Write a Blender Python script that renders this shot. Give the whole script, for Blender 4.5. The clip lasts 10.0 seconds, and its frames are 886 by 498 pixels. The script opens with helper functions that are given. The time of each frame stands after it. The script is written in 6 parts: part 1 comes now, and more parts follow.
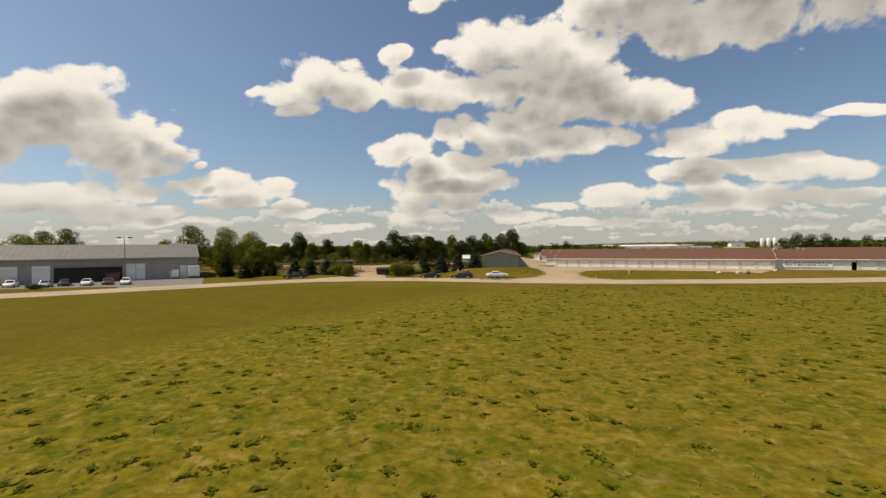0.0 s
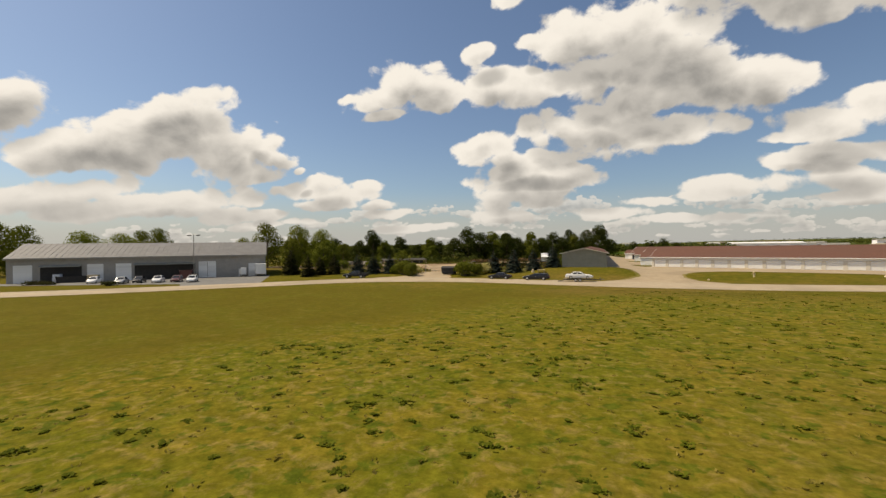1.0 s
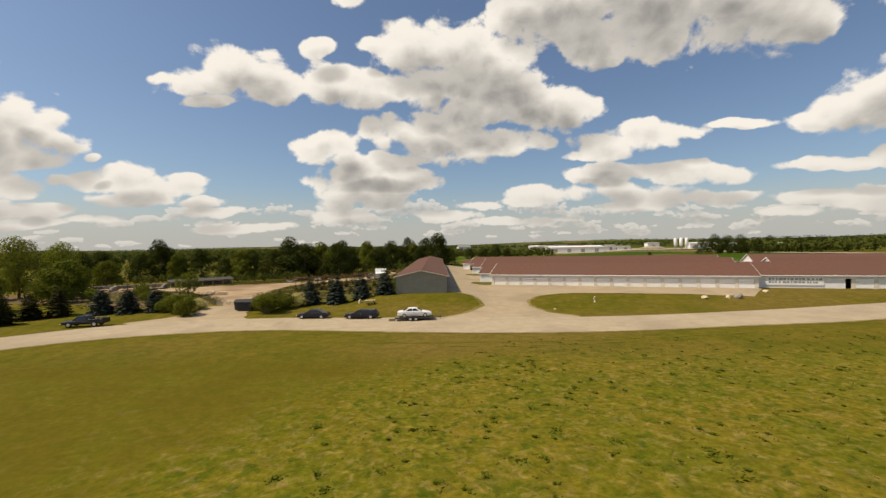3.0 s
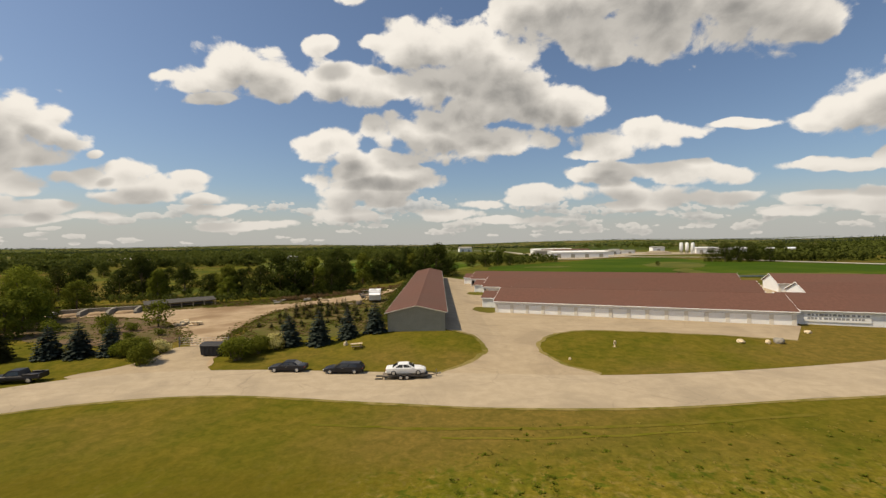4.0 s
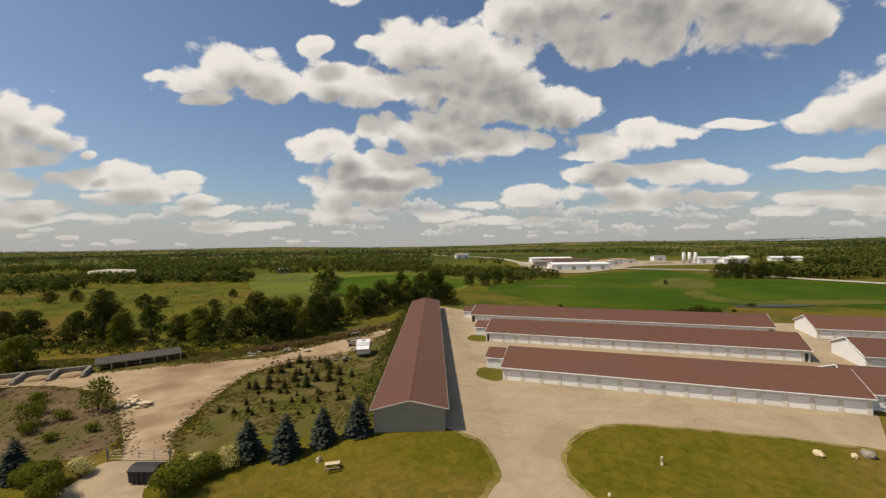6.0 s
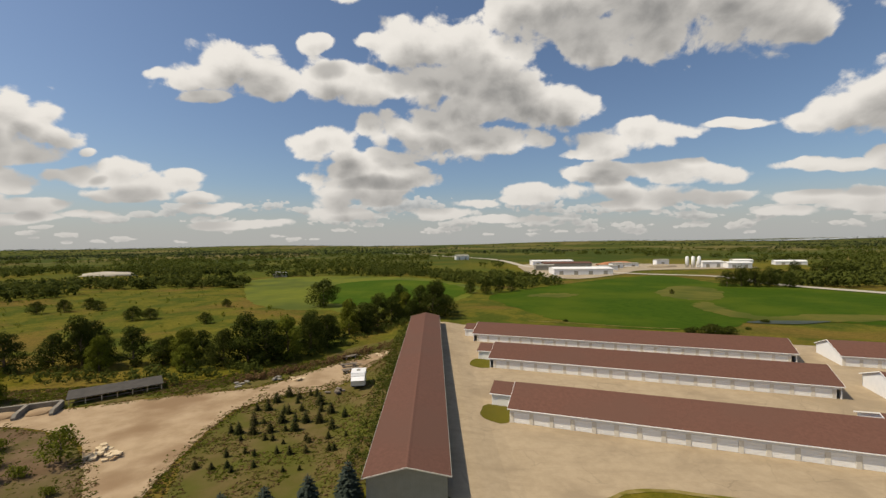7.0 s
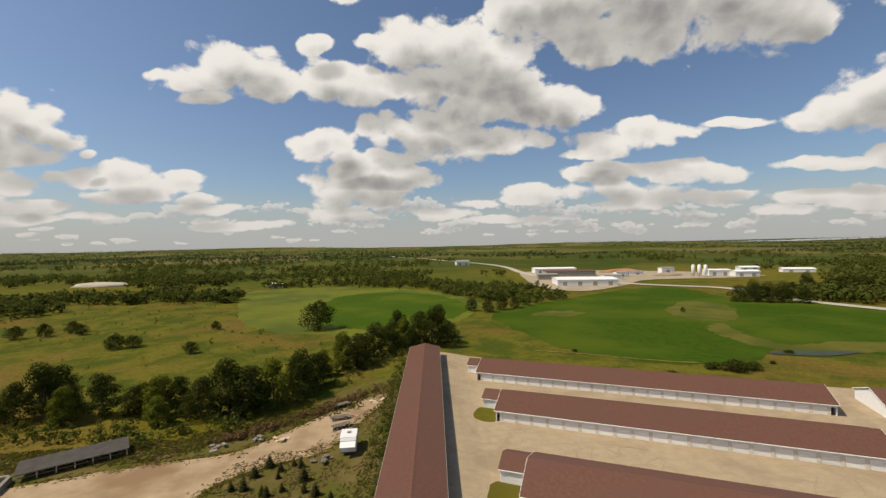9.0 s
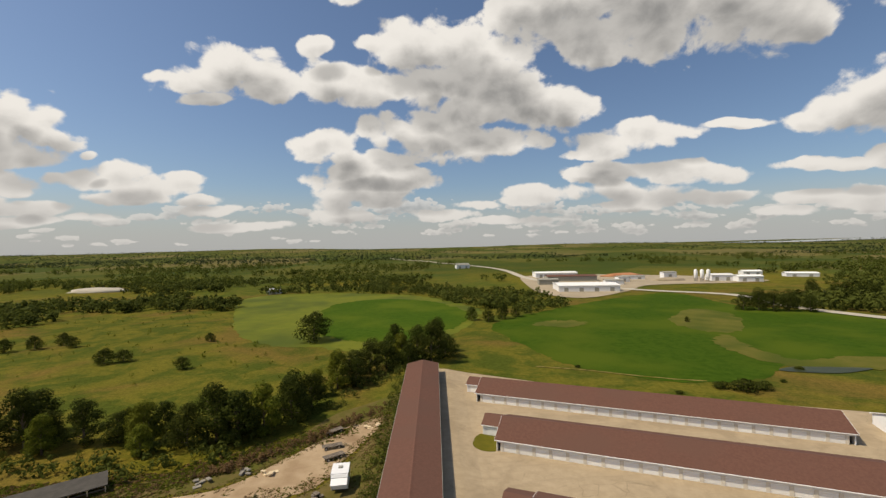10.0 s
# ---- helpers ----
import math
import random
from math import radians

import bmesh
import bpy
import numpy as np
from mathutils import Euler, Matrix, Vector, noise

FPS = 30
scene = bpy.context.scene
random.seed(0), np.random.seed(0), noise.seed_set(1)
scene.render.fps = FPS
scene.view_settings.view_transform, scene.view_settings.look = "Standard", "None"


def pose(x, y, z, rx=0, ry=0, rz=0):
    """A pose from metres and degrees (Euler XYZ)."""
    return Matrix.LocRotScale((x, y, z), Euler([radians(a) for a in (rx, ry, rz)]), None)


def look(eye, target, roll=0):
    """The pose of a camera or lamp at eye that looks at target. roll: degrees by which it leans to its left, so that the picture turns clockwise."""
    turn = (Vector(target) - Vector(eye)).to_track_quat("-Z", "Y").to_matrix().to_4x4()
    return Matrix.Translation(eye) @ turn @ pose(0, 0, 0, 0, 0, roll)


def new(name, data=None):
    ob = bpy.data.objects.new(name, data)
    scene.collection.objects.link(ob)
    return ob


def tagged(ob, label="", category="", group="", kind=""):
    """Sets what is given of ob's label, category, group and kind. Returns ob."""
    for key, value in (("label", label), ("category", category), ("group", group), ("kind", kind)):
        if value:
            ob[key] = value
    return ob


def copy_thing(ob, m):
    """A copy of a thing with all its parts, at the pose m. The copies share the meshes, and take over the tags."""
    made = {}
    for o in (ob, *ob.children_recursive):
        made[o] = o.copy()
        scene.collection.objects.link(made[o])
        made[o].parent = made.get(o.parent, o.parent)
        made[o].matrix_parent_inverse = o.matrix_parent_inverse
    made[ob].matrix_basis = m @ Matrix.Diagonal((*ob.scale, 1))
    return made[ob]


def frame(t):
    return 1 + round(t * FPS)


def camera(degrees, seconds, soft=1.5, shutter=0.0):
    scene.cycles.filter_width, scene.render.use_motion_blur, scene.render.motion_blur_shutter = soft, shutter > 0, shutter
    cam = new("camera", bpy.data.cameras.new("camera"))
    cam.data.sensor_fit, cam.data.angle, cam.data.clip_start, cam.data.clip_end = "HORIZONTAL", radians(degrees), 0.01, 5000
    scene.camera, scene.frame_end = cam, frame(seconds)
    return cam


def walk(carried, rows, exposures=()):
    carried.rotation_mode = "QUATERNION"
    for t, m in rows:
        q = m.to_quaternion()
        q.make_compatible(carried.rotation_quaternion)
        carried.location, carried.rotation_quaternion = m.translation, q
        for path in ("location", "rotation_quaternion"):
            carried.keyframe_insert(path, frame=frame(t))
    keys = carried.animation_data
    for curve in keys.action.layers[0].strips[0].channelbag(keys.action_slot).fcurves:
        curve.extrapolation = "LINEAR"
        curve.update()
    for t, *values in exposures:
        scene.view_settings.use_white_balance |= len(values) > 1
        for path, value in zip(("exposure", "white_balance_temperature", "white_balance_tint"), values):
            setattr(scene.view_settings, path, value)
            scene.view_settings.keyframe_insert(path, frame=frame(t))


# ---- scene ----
# camera and flight
cam = camera(91.8, 10.0, soft=1.4)
PATH = [
    (0, pose(2.72, -124.14, 7.82, 89.78, 0.61, 8.86)),
    (0.1, pose(2.78, -122.78, 7.76, 89.78, 0.65, 12.35)),
    (0.2, pose(2.85, -121.42, 7.70, 89.78, 0.69, 15.20)),
    (0.3, pose(2.92, -120.06, 7.65, 89.78, 0.73, 17.20)),
    (0.4, pose(2.99, -118.70, 7.59, 89.78, 0.77, 18.85)),
    (0.5, pose(3.06, -117.33, 7.53, 89.78, 0.81, 19.75)),
    (1, pose(3.34, -111.07, 7.31, 89.75, 0.76, 19.87)),
    (1.2, pose(3.17, -108.65, 7.33, 89.72, 0.78, 17.95)),
    (1.3, pose(3.09, -107.45, 7.35, 89.70, 0.79, 16.90)),
    (1.4, pose(3.01, -106.24, 7.36, 89.69, 0.81, 14.70)),
    (1.5, pose(2.93, -105.03, 7.37, 89.67, 0.82, 11.87)),
    (1.6, pose(2.85, -103.98, 7.46, 89.67, 0.92, 8.30)),
    (1.7, pose(2.77, -102.93, 7.55, 89.66, 1.02, 4.70)),
    (1.8, pose(2.69, -101.88, 7.64, 89.65, 1.13, 2.20)),
    (1.9, pose(2.61, -100.83, 7.73, 89.65, 1.23, 0.50)),
    (2, pose(2.53, -99.78, 7.82, 89.64, 1.33, -0.48)),
    (2.5, pose(2.80, -94.08, 9.26, 89.61, 1.29, -0.88)),
    (4, pose(4.22, -77.83, 17.75, 89.34, 0.87, -0.64)),
    (4.5, pose(4.22, -73.37, 20.85, 89.30, 0.93, -0.82)),
    (5, pose(4.09, -69.53, 23.64, 89.39, 0.89, -1.03)),
    (5.5, pose(4.11, -66.13, 26.34, 89.47, 0.99, -1.14)),
    (7, pose(3.94, -54.32, 35.20, 89.20, 0.83, -1.21)),
    (7.5, pose(3.82, -51.13, 37.85, 89.09, 0.72, -1.21)),
    (8, pose(3.86, -48.34, 40.33, 89.11, 0.83, -1.21)),
    (8.5, pose(4.05, -45.63, 42.65, 89.19, 0.95, -1.19)),
    (9, pose(4.30, -42.53, 44.99, 89.27, 1.03, -1.18)),
    (9.5, pose(4.73, -39.90, 47.35, 89.32, 1.11, -1.14)),
    (10, pose(5.15, -37.29, 49.59, 89.38, 1.10, -1.14)),
]
walk(cam, PATH, [(0, -0.03, 8400, 10), (2.5, 0.0, 8200, 10), (4.5, -0.08, 8100, 10), (5.5, -0.16, 7900, 10), (7.5, -0.13, 7800, 10), (10, -0.11, 7800, 10)])

# world, sun
SUN_EL, SUN_AZ = radians(54), radians(263)
CLOUDS_WEST = [(-0.457, 0.418, 0.113, 0.059), (-0.554, 0.389, 0.090, 0.041), (-0.368, 0.378, 0.085, 0.041), (-0.621, 0.398, 0.038, 0.018), (-0.529, 0.346, 0.064, 0.017), (-0.918, 0.280, 0.107, 0.058), (-0.841, 0.256, 0.061, 0.045), (-0.961, 0.321, 0.053, 0.038), (-0.932, 0.225, 0.126, 0.032), (-1.069, 0.284, 0.138, 0.089), (-0.794, 0.217, 0.025, 0.013), (-0.718, 0.178, 0.074, 0.030), (-0.795, 0.159, 0.099, 0.026), (-0.643, 0.145, 0.109, 0.031), (-0.694, 0.119, 0.115, 0.018), (-0.541, 0.111, 0.062, 0.016), (-0.516, 0.090, 0.067, 0.014), (-0.858, 0.166, 0.042, 0.018), (-0.578, 0.163, 0.064, 0.019)]
CLOUDS_MID = [(-0.263, 0.464, 0.049, 0.026), (-0.249, 0.380, 0.065, 0.057), (-0.161, 0.364, 0.086, 0.052), (-0.062, 0.459, 0.091, 0.062), (0.035, 0.446, 0.113, 0.078), (0.137, 0.417, 0.100, 0.073), (-0.005, 0.366, 0.138, 0.058), (0.179, 0.345, 0.139, 0.059), (0.290, 0.309, 0.117, 0.047), (0.086, 0.315, 0.125, 0.044), (-0.149, 0.473, 0.031, 0.021), (-0.248, 0.235, 0.081, 0.039), (-0.085, 0.269, 0.094, 0.047), (-0.004, 0.287, 0.073, 0.033), (0.032, 0.232, 0.138, 0.050), (0.151, 0.238, 0.103, 0.035), (0.243, 0.237, 0.044, 0.026)]
CLOUDS_LOW = [(-0.164, 0.202, 0.137, 0.023), (-0.217, 0.159, 0.076, 0.035), (-0.100, 0.158, 0.107, 0.033), (-0.218, 0.107, 0.076, 0.033), (-0.140, 0.113, 0.102, 0.029), (-0.219, 0.072, 0.076, 0.020), (-0.035, 0.144, 0.063, 0.021), (-0.948, 0.135, 0.043, 0.015), (-0.911, 0.096, 0.114, 0.021), (-0.785, 0.075, 0.076, 0.013), (-0.950, 0.068, 0.127, 0.013), (-1.062, 0.105, 0.101, 0.031), (0.017, 0.069, 0.090, 0.014), (0.109, 0.090, 0.066, 0.012), (0.175, 0.053, 0.119, 0.012), (-0.439, 0.049, 0.129, 0.012)]
CLOUDS_HIGH = [(0.485, 0.559, 0.200, 0.141), (0.313, 0.546, 0.166, 0.101), (0.188, 0.560, 0.076, 0.062), (0.699, 0.545, 0.223, 0.110), (0.847, 0.512, 0.122, 0.076), (0.378, 0.444, 0.077, 0.047), (0.580, 0.780, 0.566, 0.259), (0.983, 0.296, 0.120, 0.056), (1.072, 0.338, 0.110, 0.077), (1.174, 0.331, 0.165, 0.107), (0.888, 0.277, 0.068, 0.025), (-0.171, 0.586, 0.052, 0.039)]
CLOUDS_EAST = [(0.389, 0.222, 0.077, 0.033), (0.483, 0.248, 0.091, 0.036), (0.577, 0.263, 0.078, 0.022), (0.698, 0.275, 0.108, 0.012), (0.349, 0.203, 0.053, 0.016), (0.389, 0.159, 0.091, 0.026), (0.563, 0.157, 0.116, 0.032), (0.670, 0.156, 0.072, 0.024), (0.255, 0.118, 0.109, 0.022), (0.469, 0.116, 0.172, 0.022), (0.616, 0.101, 0.146, 0.020), (0.468, 0.083, 0.107, 0.013), (0.202, 0.099, 0.064, 0.014), (0.901, 0.176, 0.093, 0.017), (0.997, 0.172, 0.079, 0.016), (1.086, 0.185, 0.055, 0.036), (0.901, 0.097, 0.109, 0.017), (1.038, 0.089, 0.110, 0.033), (0.846, 0.065, 0.082, 0.013)]
CLOUDS_FAR_WEST = [(-1.365, 0.360, 0.40, 0.095), (-1.75, 0.375, 0.45, 0.09), (-1.30, 0.435, 0.30, 0.065), (-2.2, 0.56, 0.40, 0.12), (-1.477, 0.152, 0.62, 0.045), (-1.95, 0.204, 0.5, 0.06)]

SKY_TINT, SKY_HAZE = (0.84, 1.0, 1.22), (4.5, 4.95, 5.6)
CLOUD_LIT, CLOUD_GREY = (8.5, 8.9, 9.6), (2.6, 2.8, 3.15)


def wire(tree, a, b):
    tree.links.new(a, b)


def nd(tree, kind, **kw):
    n = tree.nodes.new(kind)
    for k, v in kw.items():
        if k == "op":
            n.operation = v
        elif k == "blend":
            n.blend_type = v
        elif k == "dt":
            n.data_type = v
        elif k == "clamp":
            n.use_clamp = v
    return n


def math_node(tree, op, a, b=None, clamp=False):
    n = nd(tree, "ShaderNodeMath", op=op, clamp=clamp)
    for i, v in enumerate((a, b)):
        if v is None:
            continue
        if isinstance(v, (int, float)):
            n.inputs[i].default_value = v
        else:
            wire(tree, v, n.inputs[i])
    return n.outputs[0]


def vmath(tree, op, *vals):
    n = nd(tree, "ShaderNodeVectorMath", op=op)
    for i, v in enumerate(vals):
        if isinstance(v, (tuple, list)):
            n.inputs[i].default_value = v
        else:
            wire(tree, v, n.inputs[i])
    return n.outputs["Value"] if op in ("DOT_PRODUCT", "LENGTH") else n.outputs[0]


def mix_rgb(tree, fac, a, b, blend="MIX"):
    n = nd(tree, "ShaderNodeMix", dt="RGBA", blend=blend)
    for sock, v in ((n.inputs[0], fac), (n.inputs[6], a), (n.inputs[7], b)):
        if isinstance(v, (int, float)):
            sock.default_value = v
        elif isinstance(v, (tuple, list)):
            sock.default_value = (*v[:3], 1)
        else:
            wire(tree, v, sock)
    return n.outputs[2]


def ramp(tree, x, lo, hi, a=0.0, b=1.0):
    n = nd(tree, "ShaderNodeMapRange")
    n.interpolation_type = "SMOOTHSTEP"
    for i, v in ((1, lo), (2, hi), (3, a), (4, b)):
        n.inputs[i].default_value = v
    wire(tree, x, n.inputs[0])
    return n.outputs[0]


def noise_tex(tree, vec, scale, detail=4, rough=0.55, distortion=0.0):
    n = nd(tree, "ShaderNodeTexNoise")
    n.inputs["Scale"].default_value, n.inputs["Detail"].default_value = scale, detail
    n.inputs["Roughness"].default_value, n.inputs["Distortion"].default_value = rough, distortion
    if vec is not None:
        wire(tree, vec, n.inputs["Vector"])
    return n


def smooth_min(tree, a, b, k=0.25):
    n = nd(tree, "ShaderNodeMath", op="SMOOTH_MIN")
    wire(tree, a, n.inputs[0])
    wire(tree, b, n.inputs[1])
    n.inputs[2].default_value = k
    return n.outputs[0]


def low_puffs():
    """Small flat clouds crowding towards the horizon."""
    rnd = random.Random(5)
    puffs = []
    for k in range(120):
        v = 0.012 + 0.080 * rnd.random() ** 1.2
        a = rnd.uniform(0.35, 0.9) * (0.02 + v * 0.75)
        puffs.append((rnd.uniform(-1.6, 1.4), v, a, a * rnd.uniform(0.16, 0.26)))
    return puffs


def cloud_group(name, puffs, scale, stretch, amp, warp):
    """How deep inside the cumulus a point (across, up) of the sky ahead lies; below nought is clear air."""
    g = bpy.data.node_groups.new(name, "ShaderNodeTree")
    for nm in ("Vector", "Direction"):
        g.interface.new_socket(nm, in_out="INPUT", socket_type="NodeSocketVector")
    for nm in ("Depth", "Form"):
        g.interface.new_socket(nm, in_out="OUTPUT", socket_type="NodeSocketFloat")
    i, o = g.nodes.new("NodeGroupInput"), g.nodes.new("NodeGroupOutput")
    p = i.outputs[0]
    way = i.outputs[1]
    n1 = noise_tex(g, way, 9.0, 3, 0.55)
    q = vmath(g, "ADD", p, vmath(g, "MULTIPLY_ADD", n1.outputs["Color"], (warp, warp * 0.7, 0), (-warp / 2, -warp * 0.35, 0)))
    nearest = None
    for cu, cv, a, b in puffs:
        m = vmath(g, "MULTIPLY_ADD", q, (1 / a, 1 / b, 0), (-cu / a, -cv / b, 0))
        d = vmath(g, "DOT_PRODUCT", m, m)
        nearest = smooth_min(g, nearest, d, 0.22) if nearest else d
    sp = vmath(g, "MULTIPLY", way, (1.0, 1.0, stretch))
    lumps = noise_tex(g, sp, scale, 8, 0.58, 0.25).outputs["Fac"]
    cell = nd(g, "ShaderNodeTexVoronoi")
    cell.feature = "SMOOTH_F1"
    cell.inputs["Scale"].default_value, cell.inputs["Smoothness"].default_value = scale * 1.9, 0.35
    wire(g, vmath(g, "MULTIPLY_ADD", n1.outputs["Color"], (0.05, 0.05, 0), sp), cell.inputs["Vector"])
    rag = math_node(g, "MULTIPLY", math_node(g, "SUBTRACT", lumps, 0.5), amp)
    rag = math_node(g, "ADD", rag, math_node(g, "MULTIPLY", math_node(g, "SUBTRACT", 0.42, cell.outputs["Distance"]), amp * 0.32))
    form = math_node(g, "SUBTRACT", 1.12, nearest)
    wire(g, math_node(g, "ADD", form, rag), o.inputs[0])
    wire(g, math_node(g, "ADD", form, math_node(g, "MULTIPLY", rag, 0.25)), o.inputs[1])
    return g


world = bpy.data.worlds.new("sky")
scene.world = world
world.use_nodes = True
wt = world.node_tree
wt.nodes.clear()
sky = nd(wt, "ShaderNodeTexSky")
sky.sky_type, sky.sun_disc = "NISHITA", False
sky.sun_elevation, sky.sun_rotation = SUN_EL, SUN_AZ
sky.air_density, sky.dust_density, sky.ozone_density = 1.0, 1.2, 2.0
tc = nd(wt, "ShaderNodeTexCoord")
sep = nd(wt, "ShaderNodeSeparateXYZ")
wire(wt, tc.outputs["Generated"], sep.inputs[0])
ahead = math_node(wt, "MAXIMUM", math_node(wt, "ABSOLUTE", sep.outputs[1]), 0.08)
flat = nd(wt, "ShaderNodeCombineXYZ")
wire(wt, math_node(wt, "DIVIDE", sep.outputs[0], ahead), flat.inputs[0])
wire(wt, math_node(wt, "DIVIDE", sep.outputs[2], ahead), flat.inputs[1])
big_clouds = cloud_group("cumulus", CLOUDS_WEST + CLOUDS_MID + CLOUDS_LOW + CLOUDS_HIGH + CLOUDS_EAST + CLOUDS_FAR_WEST, 12.0, 1.3, 3.4, 0.04)
low_clouds = cloud_group("low_cumulus", low_puffs(), 34.0, 1.7, 5.5, 0.03)


def depth_at(group, shift):
    """Depth in the clouds a step towards the sun."""
    n = wt.nodes.new("ShaderNodeGroup")
    n.node_tree = group
    wire(wt, vmath(wt, "ADD", flat.outputs[0], shift), n.inputs[0])
    wire(wt, vmath(wt, "ADD", tc.outputs["Generated"], (shift[0] * 0.8, 0, shift[1] * 0.8)), n.inputs[1])
    return n.outputs


def lit_cloud(group, near, far):
    """Cover and shade: grey where much cloud lies towards the sun."""
    here = depth_at(group, (0, 0, 0))[0]
    s = math_node(wt, "ADD", math_node(wt, "MULTIPLY", ramp(wt, depth_at(group, near)[0], 0.2, 2.0), 0.4), math_node(wt, "MULTIPLY", ramp(wt, depth_at(group, far)[1], -0.15, 1.1), 0.6))
    return ramp(wt, here, -0.15, 0.4), s


cover, shade = lit_cloud(big_clouds, (-0.007, 0.018, 0), (-0.026, 0.062, 0))
low_cover, low_shade = lit_cloud(low_clouds, (-0.002, 0.004, 0), (-0.004, 0.012, 0))
haze = ramp(wt, sep.outputs[2], 0.0, 0.14, 0.85, 0.0)
clear = mix_rgb(wt, haze, mix_rgb(wt, 1.0, sky.outputs[0], SKY_TINT, "MULTIPLY"), SKY_HAZE)
cloud_far = mix_rgb(wt, low_shade, (6.9, 7.2, 7.8), (3.9, 4.2, 4.75))
full = mix_rgb(wt, math_node(wt, "MULTIPLY", low_cover, 0.7), clear, cloud_far)
cloud_col = mix_rgb(wt, shade, CLOUD_LIT, CLOUD_GREY)
cloud_col = mix_rgb(wt, ramp(wt, sep.outputs[2], 0.03, 0.2, 0.45, 0.0), cloud_col, (5.3, 5.6, 6.15))
full = mix_rgb(wt, cover, full, cloud_col)
bg = nd(wt, "ShaderNodeBackground")
bg.inputs["Strength"].default_value = 0.1
wire(wt, full, bg.inputs["Color"])
wo = nd(wt, "ShaderNodeOutputWorld")
wire(wt, bg.outputs[0], wo.inputs[0])

sun = new("sun", bpy.data.lights.new("sun", "SUN"))
sun.data.energy, sun.data.angle, sun.data.color = 4.6, radians(0.6), (1.0, 0.95, 0.86)
sun.matrix_world = look((math.sin(SUN_AZ) * math.cos(SUN_EL) * 200, math.cos(SUN_AZ) * math.cos(SUN_EL) * 200, math.sin(SUN_EL) * 200), (0, 0, 0))

from mathutils.geometry import tessellate_polygon

# materials


def material(name, a, b, scale=4.0, rough=0.8, bump=0.2, fine=30.0, metal=0.0, c=None, coarse=0.12, spec=0.3):
    """Two tones mixed by a fine grain, a third tone or shade in broad patches, light relief."""
    m = bpy.data.materials.new(name)
    m.use_nodes = True
    t = m.node_tree
    p = t.nodes["Principled BSDF"]
    tc = nd(t, "ShaderNodeTexCoord").outputs["Object"]
    n1 = noise_tex(t, tc, scale, 5, 0.6).outputs["Fac"]
    n2 = noise_tex(t, tc, fine, 3, 0.6).outputs["Fac"]
    n3 = noise_tex(t, tc, coarse, 3, 0.5).outputs["Fac"]
    col = mix_rgb(t, ramp(t, n1, 0.3, 0.7), a, b)
    if c:
        col = mix_rgb(t, ramp(t, n3, 0.42, 0.66), col, c)
    info = nd(t, "ShaderNodeObjectInfo").outputs["Random"]
    col = mix_rgb(t, 1.0, col, mix_rgb(t, n2, (0.82, 0.82, 0.82), (1.12, 1.12, 1.12)), "MULTIPLY")
    col = mix_rgb(t, 1.0, col, mix_rgb(t, info, (0.92, 0.92, 0.92), (1.06, 1.06, 1.06)), "MULTIPLY")
    wire(t, col, p.inputs["Base Color"])
    p.inputs["Roughness"].default_value, p.inputs["Metallic"].default_value = rough, metal
    p.inputs["Specular IOR Level"].default_value = spec
    if bump:
        bn = nd(t, "ShaderNodeBump")
        bn.inputs["Strength"].default_value, bn.inputs["Distance"].default_value = bump, 0.03
        wire(t, n2, bn.inputs["Height"])
        wire(t, bn.outputs[0], p.inputs["Normal"])
    return m


def leaf_material(name, a, b, c):
    """Leaves: colour varies from clump to clump and from plant to plant, with some light through them."""
    m = bpy.data.materials.new(name)
    m.use_nodes = True
    t = m.node_tree
    p = t.nodes["Principled BSDF"]
    isl = nd(t, "ShaderNodeNewGeometry").outputs["Random Per Island"]
    info = nd(t, "ShaderNodeObjectInfo").outputs["Random"]
    col = mix_rgb(t, isl, a, b)
    col = mix_rgb(t, math_node(t, "MULTIPLY", info, 0.7), col, c)
    wire(t, col, p.inputs["Base Color"])
    p.inputs["Roughness"].default_value, p.inputs["Specular IOR Level"].default_value = 0.85, 0.06
    tr = nd(t, "ShaderNodeBsdfTranslucent")
    wire(t, col, tr.inputs["Color"])
    mx = nd(t, "ShaderNodeMixShader")
    mx.inputs[0].default_value = 0.35
    wire(t, p.outputs[0], mx.inputs[1])
    wire(t, tr.outputs[0], mx.inputs[2])
    wire(t, mx.outputs[0], t.nodes["Material Output"].inputs[0])
    return m


